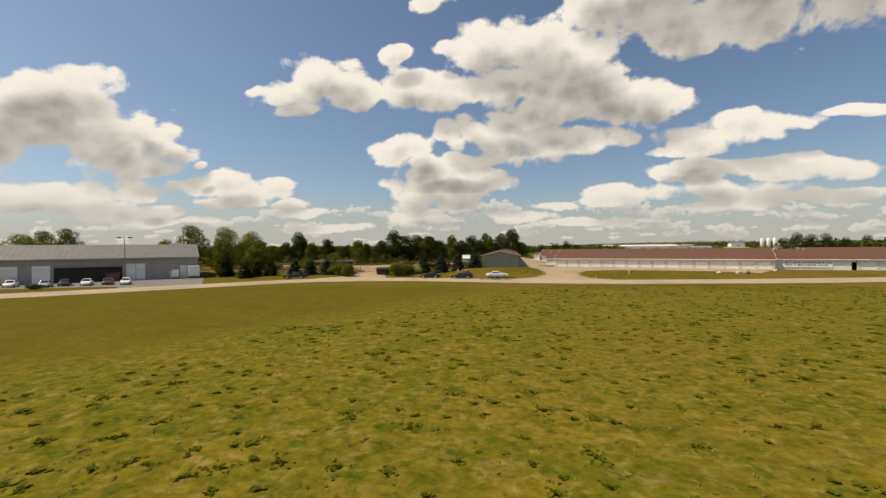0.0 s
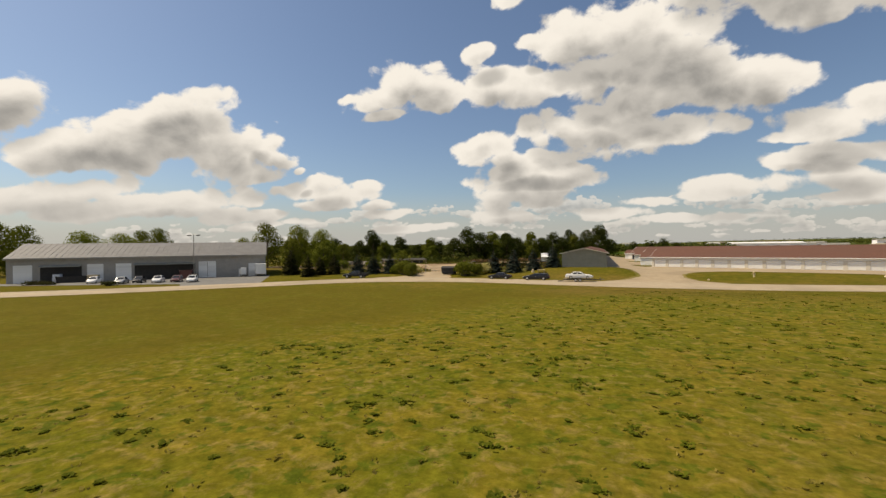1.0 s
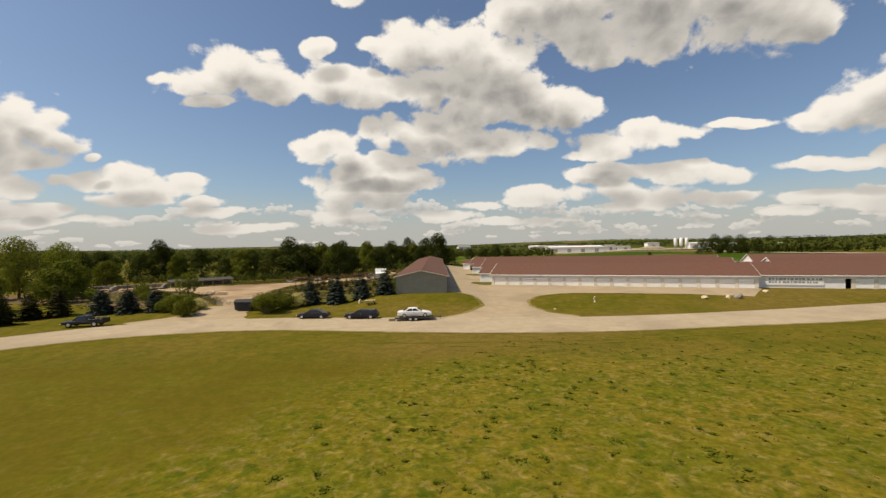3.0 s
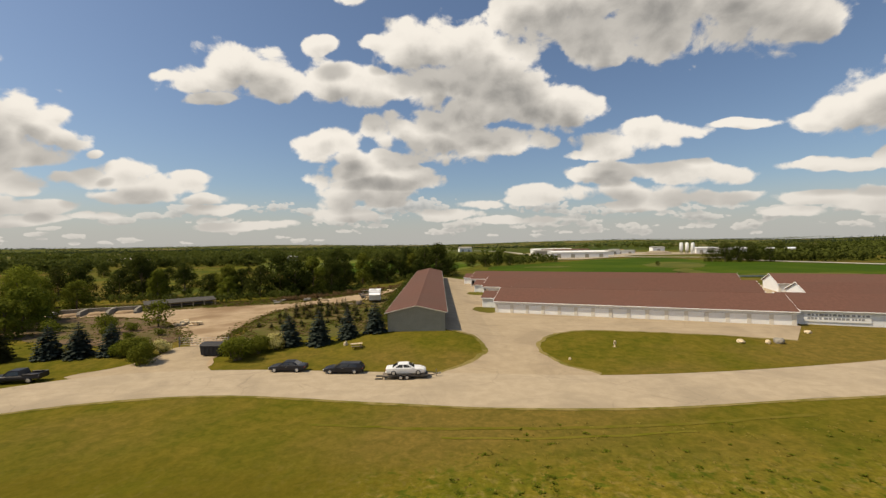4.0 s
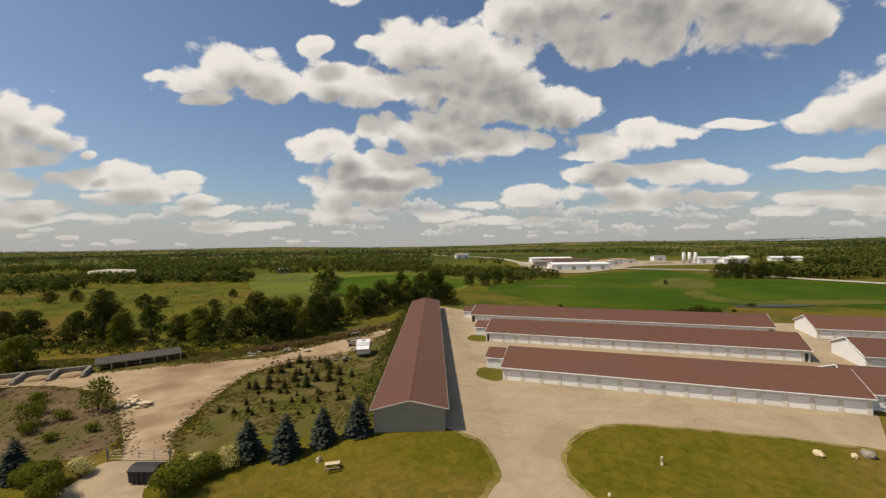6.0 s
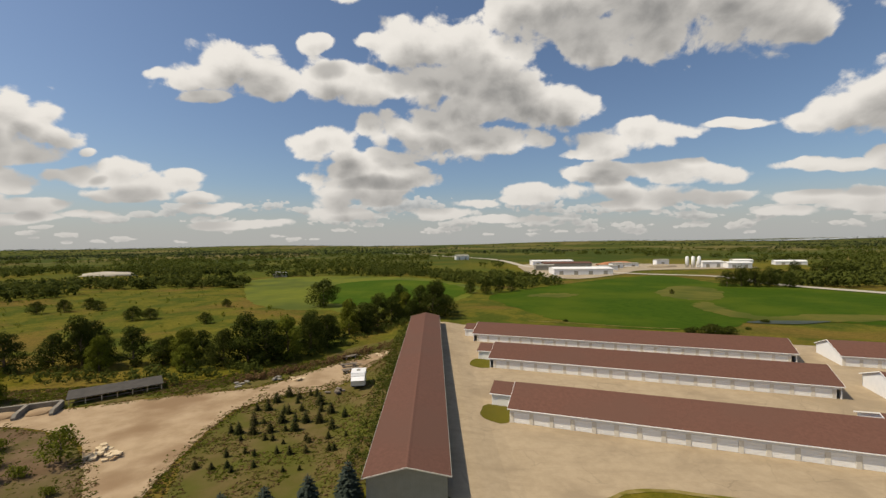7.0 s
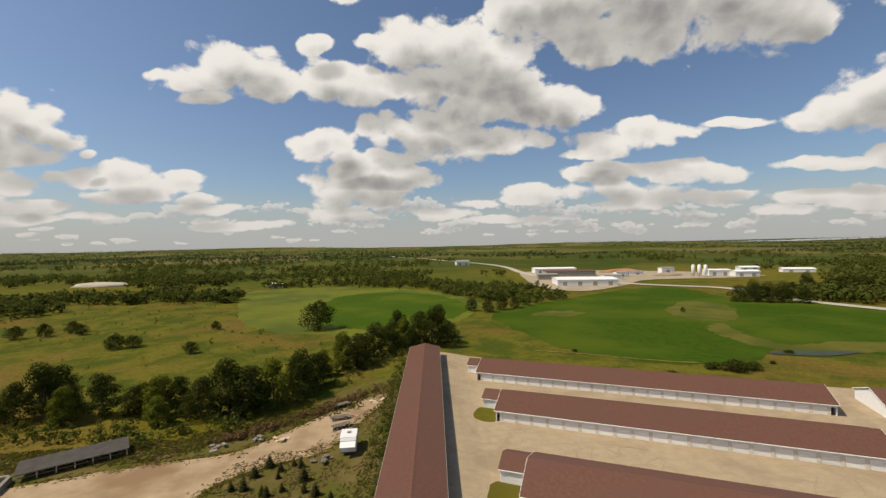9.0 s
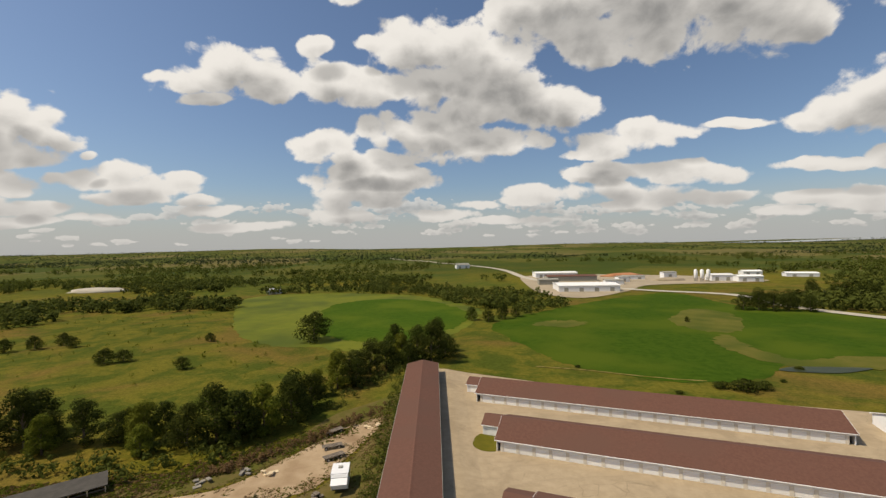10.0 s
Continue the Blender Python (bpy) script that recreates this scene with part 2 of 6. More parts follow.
def ground_material():
    """Rough pasture: olive grass, straw-coloured dry patches, darker weedy drifts, greener far off."""
    m = bpy.data.materials.new("pasture")
    m.use_nodes = True
    t = m.node_tree
    p = t.nodes["Principled BSDF"]
    tc = nd(t, "ShaderNodeTexCoord").outputs["Object"]
    big = noise_tex(t, tc, 0.022, 4, 0.55, 0.6).outputs["Fac"]
    mid = noise_tex(t, tc, 0.16, 5, 0.6, 0.4).outputs["Fac"]
    fine = noise_tex(t, tc, 2.2, 6, 0.7).outputs["Fac"]
    grain = noise_tex(t, tc, 14.0, 3, 0.7).outputs["Fac"]
    col = mix_rgb(t, ramp(t, mid, 0.36, 0.64), GRASS_A, GRASS_B)
    col = mix_rgb(t, math_node(t, "MULTIPLY", ramp(t, noise_tex(t, tc, 1.1, 6, 0.7, 0.8).outputs["Fac"], 0.48, 0.70), 0.7), col, GRASS_DRY)
    col = mix_rgb(t, math_node(t, "MULTIPLY", ramp(t, big, 0.5, 0.68), 0.55), col, GRASS_C)
    far = nd(t, "ShaderNodeTexNoise")
    wire(t, tc, far.inputs["Vector"])
    far.inputs["Scale"].default_value = 0.006
    far.inputs["Detail"].default_value = 6
    sepc = nd(t, "ShaderNodeSeparateXYZ")
    wire(t, tc, sepc.inputs[0])
    away = ramp(t, sepc.outputs[1], 120, 500)
    col = mix_rgb(t, math_node(t, "MULTIPLY", away, ramp(t, far.outputs["Fac"], 0.42, 0.58)), col, (0.060, 0.082, 0.014))
    plots = nd(t, "ShaderNodeTexVoronoi")
    plots.inputs["Scale"].default_value = 0.0042
    wire(t, vmath(t, "MULTIPLY", tc, (1.0, 0.55, 0.0)), plots.inputs["Vector"])
    pick = nd(t, "ShaderNodeSeparateColor")
    wire(t, plots.outputs["Color"], pick.inputs[0])
    plot_col = mix_rgb(t, ramp(t, pick.outputs[0], 0.3, 0.7), (0.036, 0.055, 0.012), (0.072, 0.080, 0.020))
    plot_col = mix_rgb(t, ramp(t, pick.outputs[1], 0.72, 0.78), plot_col, (0.13, 0.11, 0.045))
    col = mix_rgb(t, math_node(t, "MULTIPLY", ramp(t, sepc.outputs[1], 420, 800), 0.75), col, plot_col)
    rough = noise_tex(t, tc, 0.055, 6, 0.65, 0.5).outputs["Fac"]
    mown = mix_rgb(t, ramp(t, mid, 0.36, 0.64), (0.122, 0.100, 0.014), (0.092, 0.088, 0.010))
    mown = mix_rgb(t, math_node(t, "MULTIPLY", ramp(t, big, 0.46, 0.62), 0.75), mown, (0.150, 0.106, 0.026))
    meadow = mix_rgb(t, ramp(t, rough, 0.40, 0.60), (0.056, 0.072, 0.011), (0.112, 0.104, 0.016))
    meadow = mix_rgb(t, math_node(t, "MULTIPLY", ramp(t, noise_tex(t, tc, 0.016, 5, 0.6, 0.6).outputs["Fac"], 0.48, 0.62), 0.75), meadow, (0.138, 0.092, 0.024))
    mown = mix_rgb(t, ramp(t, sepc.outputs[1], 55, 90), mown, meadow)
    col = mix_rgb(t, math_node(t, "MULTIPLY", ramp(t, sepc.outputs[1], -50, -40), ramp(t, sepc.outputs[1], 300, 600, 1.0, 0.0)), col, mown)
    edge = math_node(t, "ADD", math_node(t, "ADD", sepc.outputs[0], math_node(t, "MULTIPLY", sepc.outputs[1], -0.55)), math_node(t, "MULTIPLY", mid, 10.0))
    hay = math_node(t, "MULTIPLY", ramp(t, edge, 22.0, 36.0, 1.0, 0.0), ramp(t, sepc.outputs[1], -46, -38, 1.0, 0.0))
    col = mix_rgb(t, math_node(t, "MULTIPLY", hay, ramp(t, mid, 0.35, 0.68, 0.9, 0.5)), col, (0.092, 0.077, 0.009))
    blot = noise_tex(t, tc, 0.75, 5, 0.65, 0.6).outputs["Fac"]
    weedy_spot = math_node(t, "MULTIPLY", ramp(t, noise_tex(t, tc, 0.95, 4, 0.6, 0.3).outputs["Fac"], 0.53, 0.64), ramp(t, hay, 0.2, 0.7, 0.85, 0.0))
    col = mix_rgb(t, math_node(t, "MULTIPLY", weedy_spot, ramp(t, sepc.outputs[1], -46, -40, 1.0, 0.0)), col, (0.062, 0.082, 0.008))
    blots = mix_rgb(t, ramp(t, blot, 0.3, 0.7), (0.76, 0.82, 0.76), (1.22, 1.14, 1.2))
    col = mix_rgb(t, 1.0, col, mix_rgb(t, math_node(t, "MULTIPLY", hay, 0.55), blots, (1.0, 1.0, 1.0)), "MULTIPLY")
    vary = mix_rgb(t, ramp(t, fine, 0.25, 0.75), (0.68, 0.69, 0.68), (1.34, 1.32, 1.34))
    lawn = math_node(t, "MULTIPLY", ramp(t, sepc.outputs[1], -50, -40), ramp(t, sepc.outputs[1], 40, 60, 1.0, 0.0))
    vary = mix_rgb(t, math_node(t, "MULTIPLY", math_node(t, "MAXIMUM", hay, lawn), 0.6), vary, (1.0, 1.0, 1.0))
    col = mix_rgb(t, 1.0, col, vary, "MULTIPLY")
    wire(t, col, p.inputs["Base Color"])
    p.inputs["Roughness"].default_value, p.inputs["Specular IOR Level"].default_value = 1.0, 0.02
    bn = nd(t, "ShaderNodeBump")
    bn.inputs["Strength"].default_value, bn.inputs["Distance"].default_value = 0.35, 0.05
    wire(t, math_node(t, "ADD", fine, math_node(t, "MULTIPLY", grain, 0.4)), bn.inputs["Height"])
    wire(t, bn.outputs[0], p.inputs["Normal"])
    return m




def paved(name, a, b, stain, joint):
    """Old paving: broad stains, drifting darker wheel bands, a net of fine dark cracks, pale grit."""
    m = bpy.data.materials.new(name)
    m.use_nodes = True
    t = m.node_tree
    p = t.nodes["Principled BSDF"]
    tc = nd(t, "ShaderNodeTexCoord").outputs["Object"]
    col = mix_rgb(t, ramp(t, noise_tex(t, tc, 0.6, 6, 0.65).outputs["Fac"], 0.3, 0.7), a, b)
    col = mix_rgb(t, math_node(t, "MULTIPLY", ramp(t, noise_tex(t, tc, 0.075, 5, 0.6, 0.8).outputs["Fac"], 0.46, 0.66), 0.75), col, stain)
    lanes = noise_tex(t, vmath(t, "MULTIPLY", tc, (0.10, 0.55, 0)), 1.0, 4, 0.6, 0.3).outputs["Fac"]
    col = mix_rgb(t, math_node(t, "MULTIPLY", ramp(t, lanes, 0.52, 0.66), 0.35), col, stain)
    warped = vmath(t, "ADD", tc, vmath(t, "MULTIPLY", noise_tex(t, tc, 0.5, 3, 0.6).outputs["Color"], (1.6, 1.6, 0)))
    net = nd(t, "ShaderNodeTexVoronoi")
    net.feature = "DISTANCE_TO_EDGE"
    net.inputs["Scale"].default_value = 0.16
    wire(t, warped, net.inputs["Vector"])
    crack = math_node(t, "MULTIPLY", ramp(t, net.outputs["Distance"], 0.004, 0.016, 1.0, 0.0), ramp(t, noise_tex(t, tc, 0.12, 3, 0.5).outputs["Fac"], 0.45, 0.62, 0.0, 0.28))
    col = mix_rgb(t, crack, col, joint)
    grit = noise_tex(t, tc, 9.0, 3, 0.7).outputs["Fac"]
    col = mix_rgb(t, 1.0, col, mix_rgb(t, grit, (0.84, 0.84, 0.84), (1.14, 1.14, 1.14)), "MULTIPLY")
    wire(t, col, p.inputs["Base Color"])
    p.inputs["Roughness"].default_value, p.inputs["Specular IOR Level"].default_value = 0.92, 0.2
    bn = nd(t, "ShaderNodeBump")
    bn.inputs["Strength"].default_value, bn.inputs["Distance"].default_value = 0.2, 0.02
    wire(t, grit, bn.inputs["Height"])
    wire(t, bn.outputs[0], p.inputs["Normal"])
    return m


GRASS_A, GRASS_B, GRASS_C = (0.138, 0.114, 0.013), (0.106, 0.106, 0.010), (0.156, 0.112, 0.020)
GRASS_DRY = (0.225, 0.165, 0.055)
M_GRASS = ground_material()
M_LAWN = material("mown_lawn", (0.120, 0.104, 0.012), (0.094, 0.090, 0.010), 0.7, 0.95, 0.5, 9.0, c=(0.11, 0.095, 0.014), coarse=0.09, spec=0.1)
M_ROAD = paved("road_asphalt_worn", (0.360, 0.288, 0.196), (0.420, 0.338, 0.234), (0.295, 0.238, 0.165), (0.15, 0.12, 0.085))
M_APRON = paved("concrete_apron", (0.335, 0.260, 0.168), (0.395, 0.310, 0.205), (0.275, 0.212, 0.138), (0.13, 0.105, 0.065))
M_DIRT = material("gravel_dirt", (0.34, 0.245, 0.15), (0.43, 0.32, 0.205), 0.35, 0.95, 0.5, 7.0, c=(0.25, 0.165, 0.095), coarse=0.08, spec=0.1)
M_SHINGLE = material("brown_shingle", (0.118, 0.056, 0.040), (0.142, 0.068, 0.049), 1.5, 0.9, 0.5, 6.0, c=(0.124, 0.063, 0.046), coarse=0.08, spec=0.2)
M_WHITE = material("white_siding", (0.72, 0.73, 0.74), (0.78, 0.78, 0.78), 0.9, 0.55, 0.05, 20.0)
M_DOOR = material("white_door_paint", (0.80, 0.80, 0.78), (0.84, 0.84, 0.82), 1.2, 0.45, 0.04, 25.0)
M_PIER = material("cream_trim", (0.62, 0.58, 0.50), (0.68, 0.64, 0.56), 1.2, 0.6, 0.05, 25.0)
M_GREY = material("grey_siding", (0.27, 0.265, 0.225), (0.31, 0.30, 0.255), 0.8, 0.6, 0.08, 18.0)
M_BARNROOF = material("barn_roof_metal", (0.15, 0.146, 0.14), (0.18, 0.176, 0.17), 0.5, 0.6, 0.05, 14.0)
M_BARN = material("barn_siding", (0.30, 0.285, 0.26), (0.35, 0.33, 0.30), 0.7, 0.6, 0.08, 18.0)
# Black parts; also painted shade on the workshop bays and shed's unseen wall.
M_BLACK = material("black_parts_and_shade", (0.03, 0.028, 0.026), (0.045, 0.04, 0.036), 2.0, 0.8, 0.1, 20.0)

# helpers for meshes


def sm(a, b, x):
    t = min(max((x - a) / (b - a), 0.0), 1.0)
    return t * t * (3 - 2 * t)


def G(x, y):
    """Height of the ground."""
    z = sm(-16, 0, y) * (0.8 + 1.1 * (1 - sm(7, 16, abs(x))) * (1 - sm(120, 150, y)))
    r = math.hypot(x, y)
    if r > 350:
        n = noise.noise((x / 420, y / 420, 3.1)) * 0.6 + noise.noise((x / 150, y / 150, 7.7)) * 0.25
        z += sm(350, 1500, r) * n * 7 + sm(1800, 4400, r) * (16 + 26 * noise.noise((x / 1300, y / 2600, 1.3)) + 6 * sm(0, 3000, x))
    return z


def mesh_of(name, bm, mat=None, smooth=False):
    me = bpy.data.meshes.new(name)
    bm.to_mesh(me)
    bm.free()
    for m in (mat if isinstance(mat, (list, tuple)) else [mat]):
        if m:
            me.materials.append(m)
    if smooth:
        for f in me.polygons:
            f.use_smooth = True
    return me


def part(name, bm, mat, parent=None, label="", smooth=False, m=None):
    ob = new(name, bm if isinstance(bm, bpy.types.Mesh) else mesh_of(name, bm, mat, smooth))
    if parent:
        ob.parent = parent
    if m is not None:
        ob.matrix_basis = m
    if label:
        tagged(ob, label)
    return ob


def thing(name, label, category, m=None, group="", kind=""):
    ob = new(name)
    if m is not None:
        ob.matrix_basis = m
    return tagged(ob, label, category, group, kind)


def box(bm, x0, x1, y0, y1, z0, z1, bevel=0.0):
    vs = [bm.verts.new(p) for p in ((x0, y0, z0), (x1, y0, z0), (x1, y1, z0), (x0, y1, z0), (x0, y0, z1), (x1, y0, z1), (x1, y1, z1), (x0, y1, z1))]
    fs = [bm.faces.new([vs[i] for i in q]) for q in ((3, 2, 1, 0), (4, 5, 6, 7), (0, 1, 5, 4), (1, 2, 6, 5), (2, 3, 7, 6), (3, 0, 4, 7))]
    if bevel:
        es = {e for f in fs for e in f.edges}
        bmesh.ops.bevel(bm, geom=list(es), offset=bevel, segments=1, affect="EDGES", profile=0.7)
    return bm


def boxes(*dims, bevel=0.0):
    bm = bmesh.new()
    for d in dims:
        box(bm, *d, bevel=bevel)
    return bm


def prism(bm, outline, axis, a, b):
    """An outline pulled along an axis: 'x' takes (y, z), 'y' takes (x, z), 'z' takes (x, y)."""
    def at(p, w):
        return {"x": (w, p[0], p[1]), "y": (p[0], w, p[1]), "z": (p[0], p[1], w)}[axis]
    r0 = [bm.verts.new(at(p, a)) for p in outline]
    r1 = [bm.verts.new(at(p, b)) for p in outline]
    n = len(outline)
    bm.faces.new(r0)
    bm.faces.new(r1[::-1])
    for i in range(n):
        bm.faces.new((r0[i], r1[i], r1[(i + 1) % n], r0[(i + 1) % n]))
    bmesh.ops.recalc_face_normals(bm, faces=bm.faces)
    return bm


def tube(bm, pts, r, sides=6, r_end=None):
    """A round bar along points, closed at both ends."""
    rings = []
    n = len(pts)
    for i, p in enumerate(pts):
        p = Vector(p)
        d = (Vector(pts[min(i + 1, n - 1)]) - Vector(pts[max(i - 1, 0)])).normalized()
        s = d.orthogonal().normalized()
        u = d.cross(s)
        rr = r if r_end is None else r + (r_end - r) * i / (n - 1)
        rings.append([bm.verts.new(p + (s * math.cos(a) + u * math.sin(a)) * rr) for a in (2 * math.pi * k / sides for k in range(sides))])
    for a, b in zip(rings, rings[1:]):
        for k in range(sides):
            bm.faces.new((a[k], a[(k + 1) % sides], b[(k + 1) % sides], b[k]))
    bm.faces.new(rings[0][::-1])
    bm.faces.new(rings[-1])
    return bm


def curve_through(pts, steps=6, closed=False):
    out, n = [], len(pts)
    for i in range(n if closed else n - 1):
        p = [Vector((*pts[(i + k) % n if closed else min(max(i + k, 0), n - 1)], 0)) for k in (-1, 0, 1, 2)]
        for s in range(steps):
            t = s / steps
            q = 0.5 * (2 * p[1] + (p[2] - p[0]) * t + (2 * p[0] - 5 * p[1] + 4 * p[2] - p[3]) * t * t + (3 * p[1] - p[0] - 3 * p[2] + p[3]) * t ** 3)
            out.append((q.x, q.y))
    if not closed:
        out.append(pts[-1])
    return out


def sheet(name, outline, lift, mat, cell=6.0, thick=0.0):
    """A flat-laid surface that follows the ground."""
    bm = bmesh.new()
    vs = [bm.verts.new((x, y, 0)) for x, y in outline]
    for tri in tessellate_polygon([[Vector((x, y, 0)) for x, y in outline]]):
        bm.faces.new([vs[i] for i in tri])
    for ax in (0, 1):
        vals = [v.co[ax] for v in bm.verts]
        lo, hi = min(vals), max(vals)
        k = math.ceil(lo / cell) * cell
        while k < hi:
            co, no = [0, 0, 0], [0, 0, 0]
            co[ax], no[ax] = k, 1
            bmesh.ops.bisect_plane(bm, geom=bm.verts[:] + bm.edges[:] + bm.faces[:], plane_co=co, plane_no=no, dist=1e-4)
            k += cell
    for v in bm.verts:
        v.co.z = G(v.co.x, v.co.y) + lift
    bmesh.ops.recalc_face_normals(bm, faces=bm.faces)
    if bm.faces and sum(fc.normal.z for fc in bm.faces) < 0:
        bmesh.ops.reverse_faces(bm, faces=bm.faces)
    ob = new(name, mesh_of(name, bm, mat))
    return ob

# ground, roads and yards


def ragged(outline, k):
    """Worn, uneven edges."""
    return [(x + k * noise.noise((x * 0.45, y * 0.45, 1.0)), y + k * noise.noise((x * 0.45, y * 0.45, 9.0))) for x, y in outline]



def spread(near, far, n_near, n_far):
    a = np.linspace(-near, near, n_near)
    b = near * (far / near) ** (np.linspace(0, 1, n_far + 1)[1:])
    return np.concatenate([-b[::-1], a, b])


xs = spread(160, 4900, 161, 60)
ys = spread(160, 4900, 161, 60)
gv = [(x, y, G(x, y)) for y in ys for x in xs]
nx = len(xs)
gf = [(j * nx + i, j * nx + i + 1, (j + 1) * nx + i + 1, (j + 1) * nx + i) for j in range(len(ys) - 1) for i in range(nx - 1)]
gm = bpy.data.meshes.new("ground")
gm.from_pydata(gv, [], gf)
gm.materials.append(M_GRASS)
for f in gm.polygons:
    f.use_smooth = True
ground = tagged(new("ground", gm), "rough olive-green pasture with dry straw patches", "ground", kind="structure")

NEAR_EDGE = [(-230, -146), (-160, -110), (-108, -83), (-82, -65), (-62, -46.5), (-45, -31.5), (-25, -26.3), (-3, -29.6), (10, -31.8), (27, -32.6), (45, -31), (58, -30), (72, -27.5), (110, -19), (180, 4), (300, 50)]
FAR_EDGE = [(-234, -137), (-165, -99), (-113, -72.5), (-87, -54.5), (-67, -36.5), (-52, -22), (-39, -16.6), (-22, -15.9), (-9, -17.5), (5, -19), (25, -21.3), (41, -20.8), (57, -18.7), (72, -16), (112, -8), (183, 15), (303, 60)]
road = sheet("road", curve_through(NEAR_EDGE) + curve_through(FAR_EDGE)[::-1], 0.05, M_ROAD, 4)
tagged(road, "pale worn asphalt road curving past the lots", "road", kind="structure")

LAWN_SIDE = [(4.4, -18.6), (8.6, -14), (11.3, -9.5), (11.2, -5.5), (9.6, -2.2), (6.6, 0.3)]
ISLAND_SIDE = [(64.5, -6.3), (48, -0.4), (36, 3.0), (30.8, 3.6), (26.2, 1.4), (22.4, -2.8), (20.8, -7), (21.0, -11.5), (22.6, -16.4), (26.0, -20.6)]
apron_out = ragged(curve_through(LAWN_SIDE, 10), 0.35) + [(4.9, 2), (4.9, 60), (4.9, 128), (14, 126), (60, 101), (116, 82), (150, 70), (190, 52), (186, 18), (150, 20), (122, 30), (100, 28), (92, 24), (78, 14), (74, 4)] + ragged(curve_through(ISLAND_SIDE, 10), 0.35) + [(24, -23), (5, -21)]
apron = tagged(sheet("pavement", apron_out, 0.042, M_APRON, 2), "pale sandy concrete drive and aprons between storage rows", "pavement", kind="structure")

YARD = [(-38.6, -15.5), (-37.6, -9), (-37.5, -5), (-44, 4), (-52, 14), (-62, 24), (-80, 30), (-100, 28), (-103, 38), (-80, 37.5), (-58, 45), (-40, 50), (-30, 62), (-20, 78), (-10, 84), (-9, 79), (-16, 62), (-20, 50), (-31, 43.5), (-38, 36.5), (-38.5, 27), (-38, 15), (-36, 4), (-31.6, -4), (-31.2, -9), (-31, -15.5)]
yard = tagged(sheet("yard_drive", ragged(curve_through(YARD, 8, True), 0.7), 0.04, M_DIRT, 2), "pale gravel and dirt yard drive with bare edges", "dirt drive", kind="structure")

M_EARTH = material("weedy_bare_earth", (0.098, 0.084, 0.020), (0.145, 0.104, 0.042), 0.3, 0.95, 0.5, 6.0, c=(0.086, 0.088, 0.015), coarse=0.11, spec=0.1)
M_BROWN = material("brown_earth", (0.105, 0.066, 0.036), (0.150, 0.100, 0.058), 0.25, 0.95, 0.5, 5.0, c=(0.085, 0.080, 0.020), coarse=0.09, spec=0.1)
NURSERY = [(-36, -1), (-34, 6), (-37, 16), (-38, 28), (-37, 36), (-30, 43), (-19, 50), (-14, 64), (-8, 82), (-5.5, 96), (-5.4, 40), (-6, 4), (-14, 2.5), (-24, -1.5)]
tagged(sheet("nursery_ground", ragged(curve_through(NURSERY, 8, True), 0.9), 0.03, M_EARTH, 2), "weedy brown earth of the tree nursery", "bare earth", kind="structure")
BANK = [(-46, -3), (-44, 3), (-52, 14), (-62, 23), (-80, 29.5), (-104, 27), (-118, 20), (-110, 8), (-84, 6), (-62, -1)]
tagged(sheet("bank_ground", ragged(curve_through(BANK, 8, True), 0.9), 0.03, M_BROWN, 2), "bare brown earth bank beside the drive", "bare earth", kind="structure")
VERGE = [(-118, 40), (-80, 38.5), (-58, 46), (-40, 51), (-30, 63), (-20, 79), (-8, 88), (-8, 100), (-24, 88), (-34, 68), (-50, 57), (-70, 50), (-118, 50)]
tagged(sheet("verge_ground", ragged(curve_through(VERGE, 8, True), 0.9), 0.03, M_EARTH, 2), "weedy brown earth along the far side of the drive", "bare earth", kind="structure")

def strip(pts, w):
    """An outline of even width along a line."""
    c = curve_through(pts, 5)
    a, b = [], []
    for i, p in enumerate(c):
        d = (Vector(c[min(i + 1, len(c) - 1)]) - Vector(c[max(i - 1, 0)])).normalized()
        a.append((p[0] - d.y * w / 2, p[1] + d.x * w / 2))
        b.append((p[0] + d.y * w / 2, p[1] - d.x * w / 2))
    return a + b[::-1]


M_STRAW = material("dead_grass", (0.20, 0.155, 0.045), (0.26, 0.205, 0.075), 0.8, 0.95, 0.4, 9.0, c=(0.13, 0.115, 0.016), coarse=0.5, spec=0.1)
for pts, w in (([(-9, -35.2), (0, -36.4), (9, -37.0), (19, -37.2), (30, -36.6), (42, -35.2)], 0.55), ([(4, -38.8), (16, -39.2), (28, -38.5)], 0.4)):
    tagged(sheet("wheel_track", ragged(strip(pts, w), 0.35), 0.03, material("worn_grass", (0.135, 0.115, 0.016), (0.165, 0.130, 0.026), 0.8, 1.0, 0.4, 9.0, c=(0.11, 0.105, 0.011), coarse=0.4, spec=0.02), 4), "faint dead-grass wheel track along the road", "wheel track", kind="structure")
for edge in (NEAR_EDGE,):
    c = [p for p in edge if -120 < p[0] < 120]
    tagged(sheet("road_shoulder", ragged(strip(c, 1.1), 0.35), 0.035, M_STRAW, 4), "dry grass and gravel shoulder of the road", "road shoulder", kind="structure")

for edge, w, lab in ((LAWN_SIDE, 0.8, "worn bare soil along the lawn's kerbless edge"), (ISLAND_SIDE, 0.7, "worn bare soil along the island lawn's edge")):
    tagged(sheet("lawn_edge", ragged(strip(edge, w), 0.6), 0.056, M_STRAW, 4), lab, "lawn edge", kind="structure")
ENTRY = [(-40.6, -3.8), (-41.2, -9), (-43.5, -13), (-48, -18), (-38, -19), (-28, -18), (-31.0, -13), (-31.8, -9), (-32.2, -3.8)]
tagged(sheet("yard_entrance", ragged(curve_through(ENTRY, 5, True), 0.25), 0.045, M_APRON, 2), "pale concrete entrance between road and yard gate", "pavement", kind="structure")

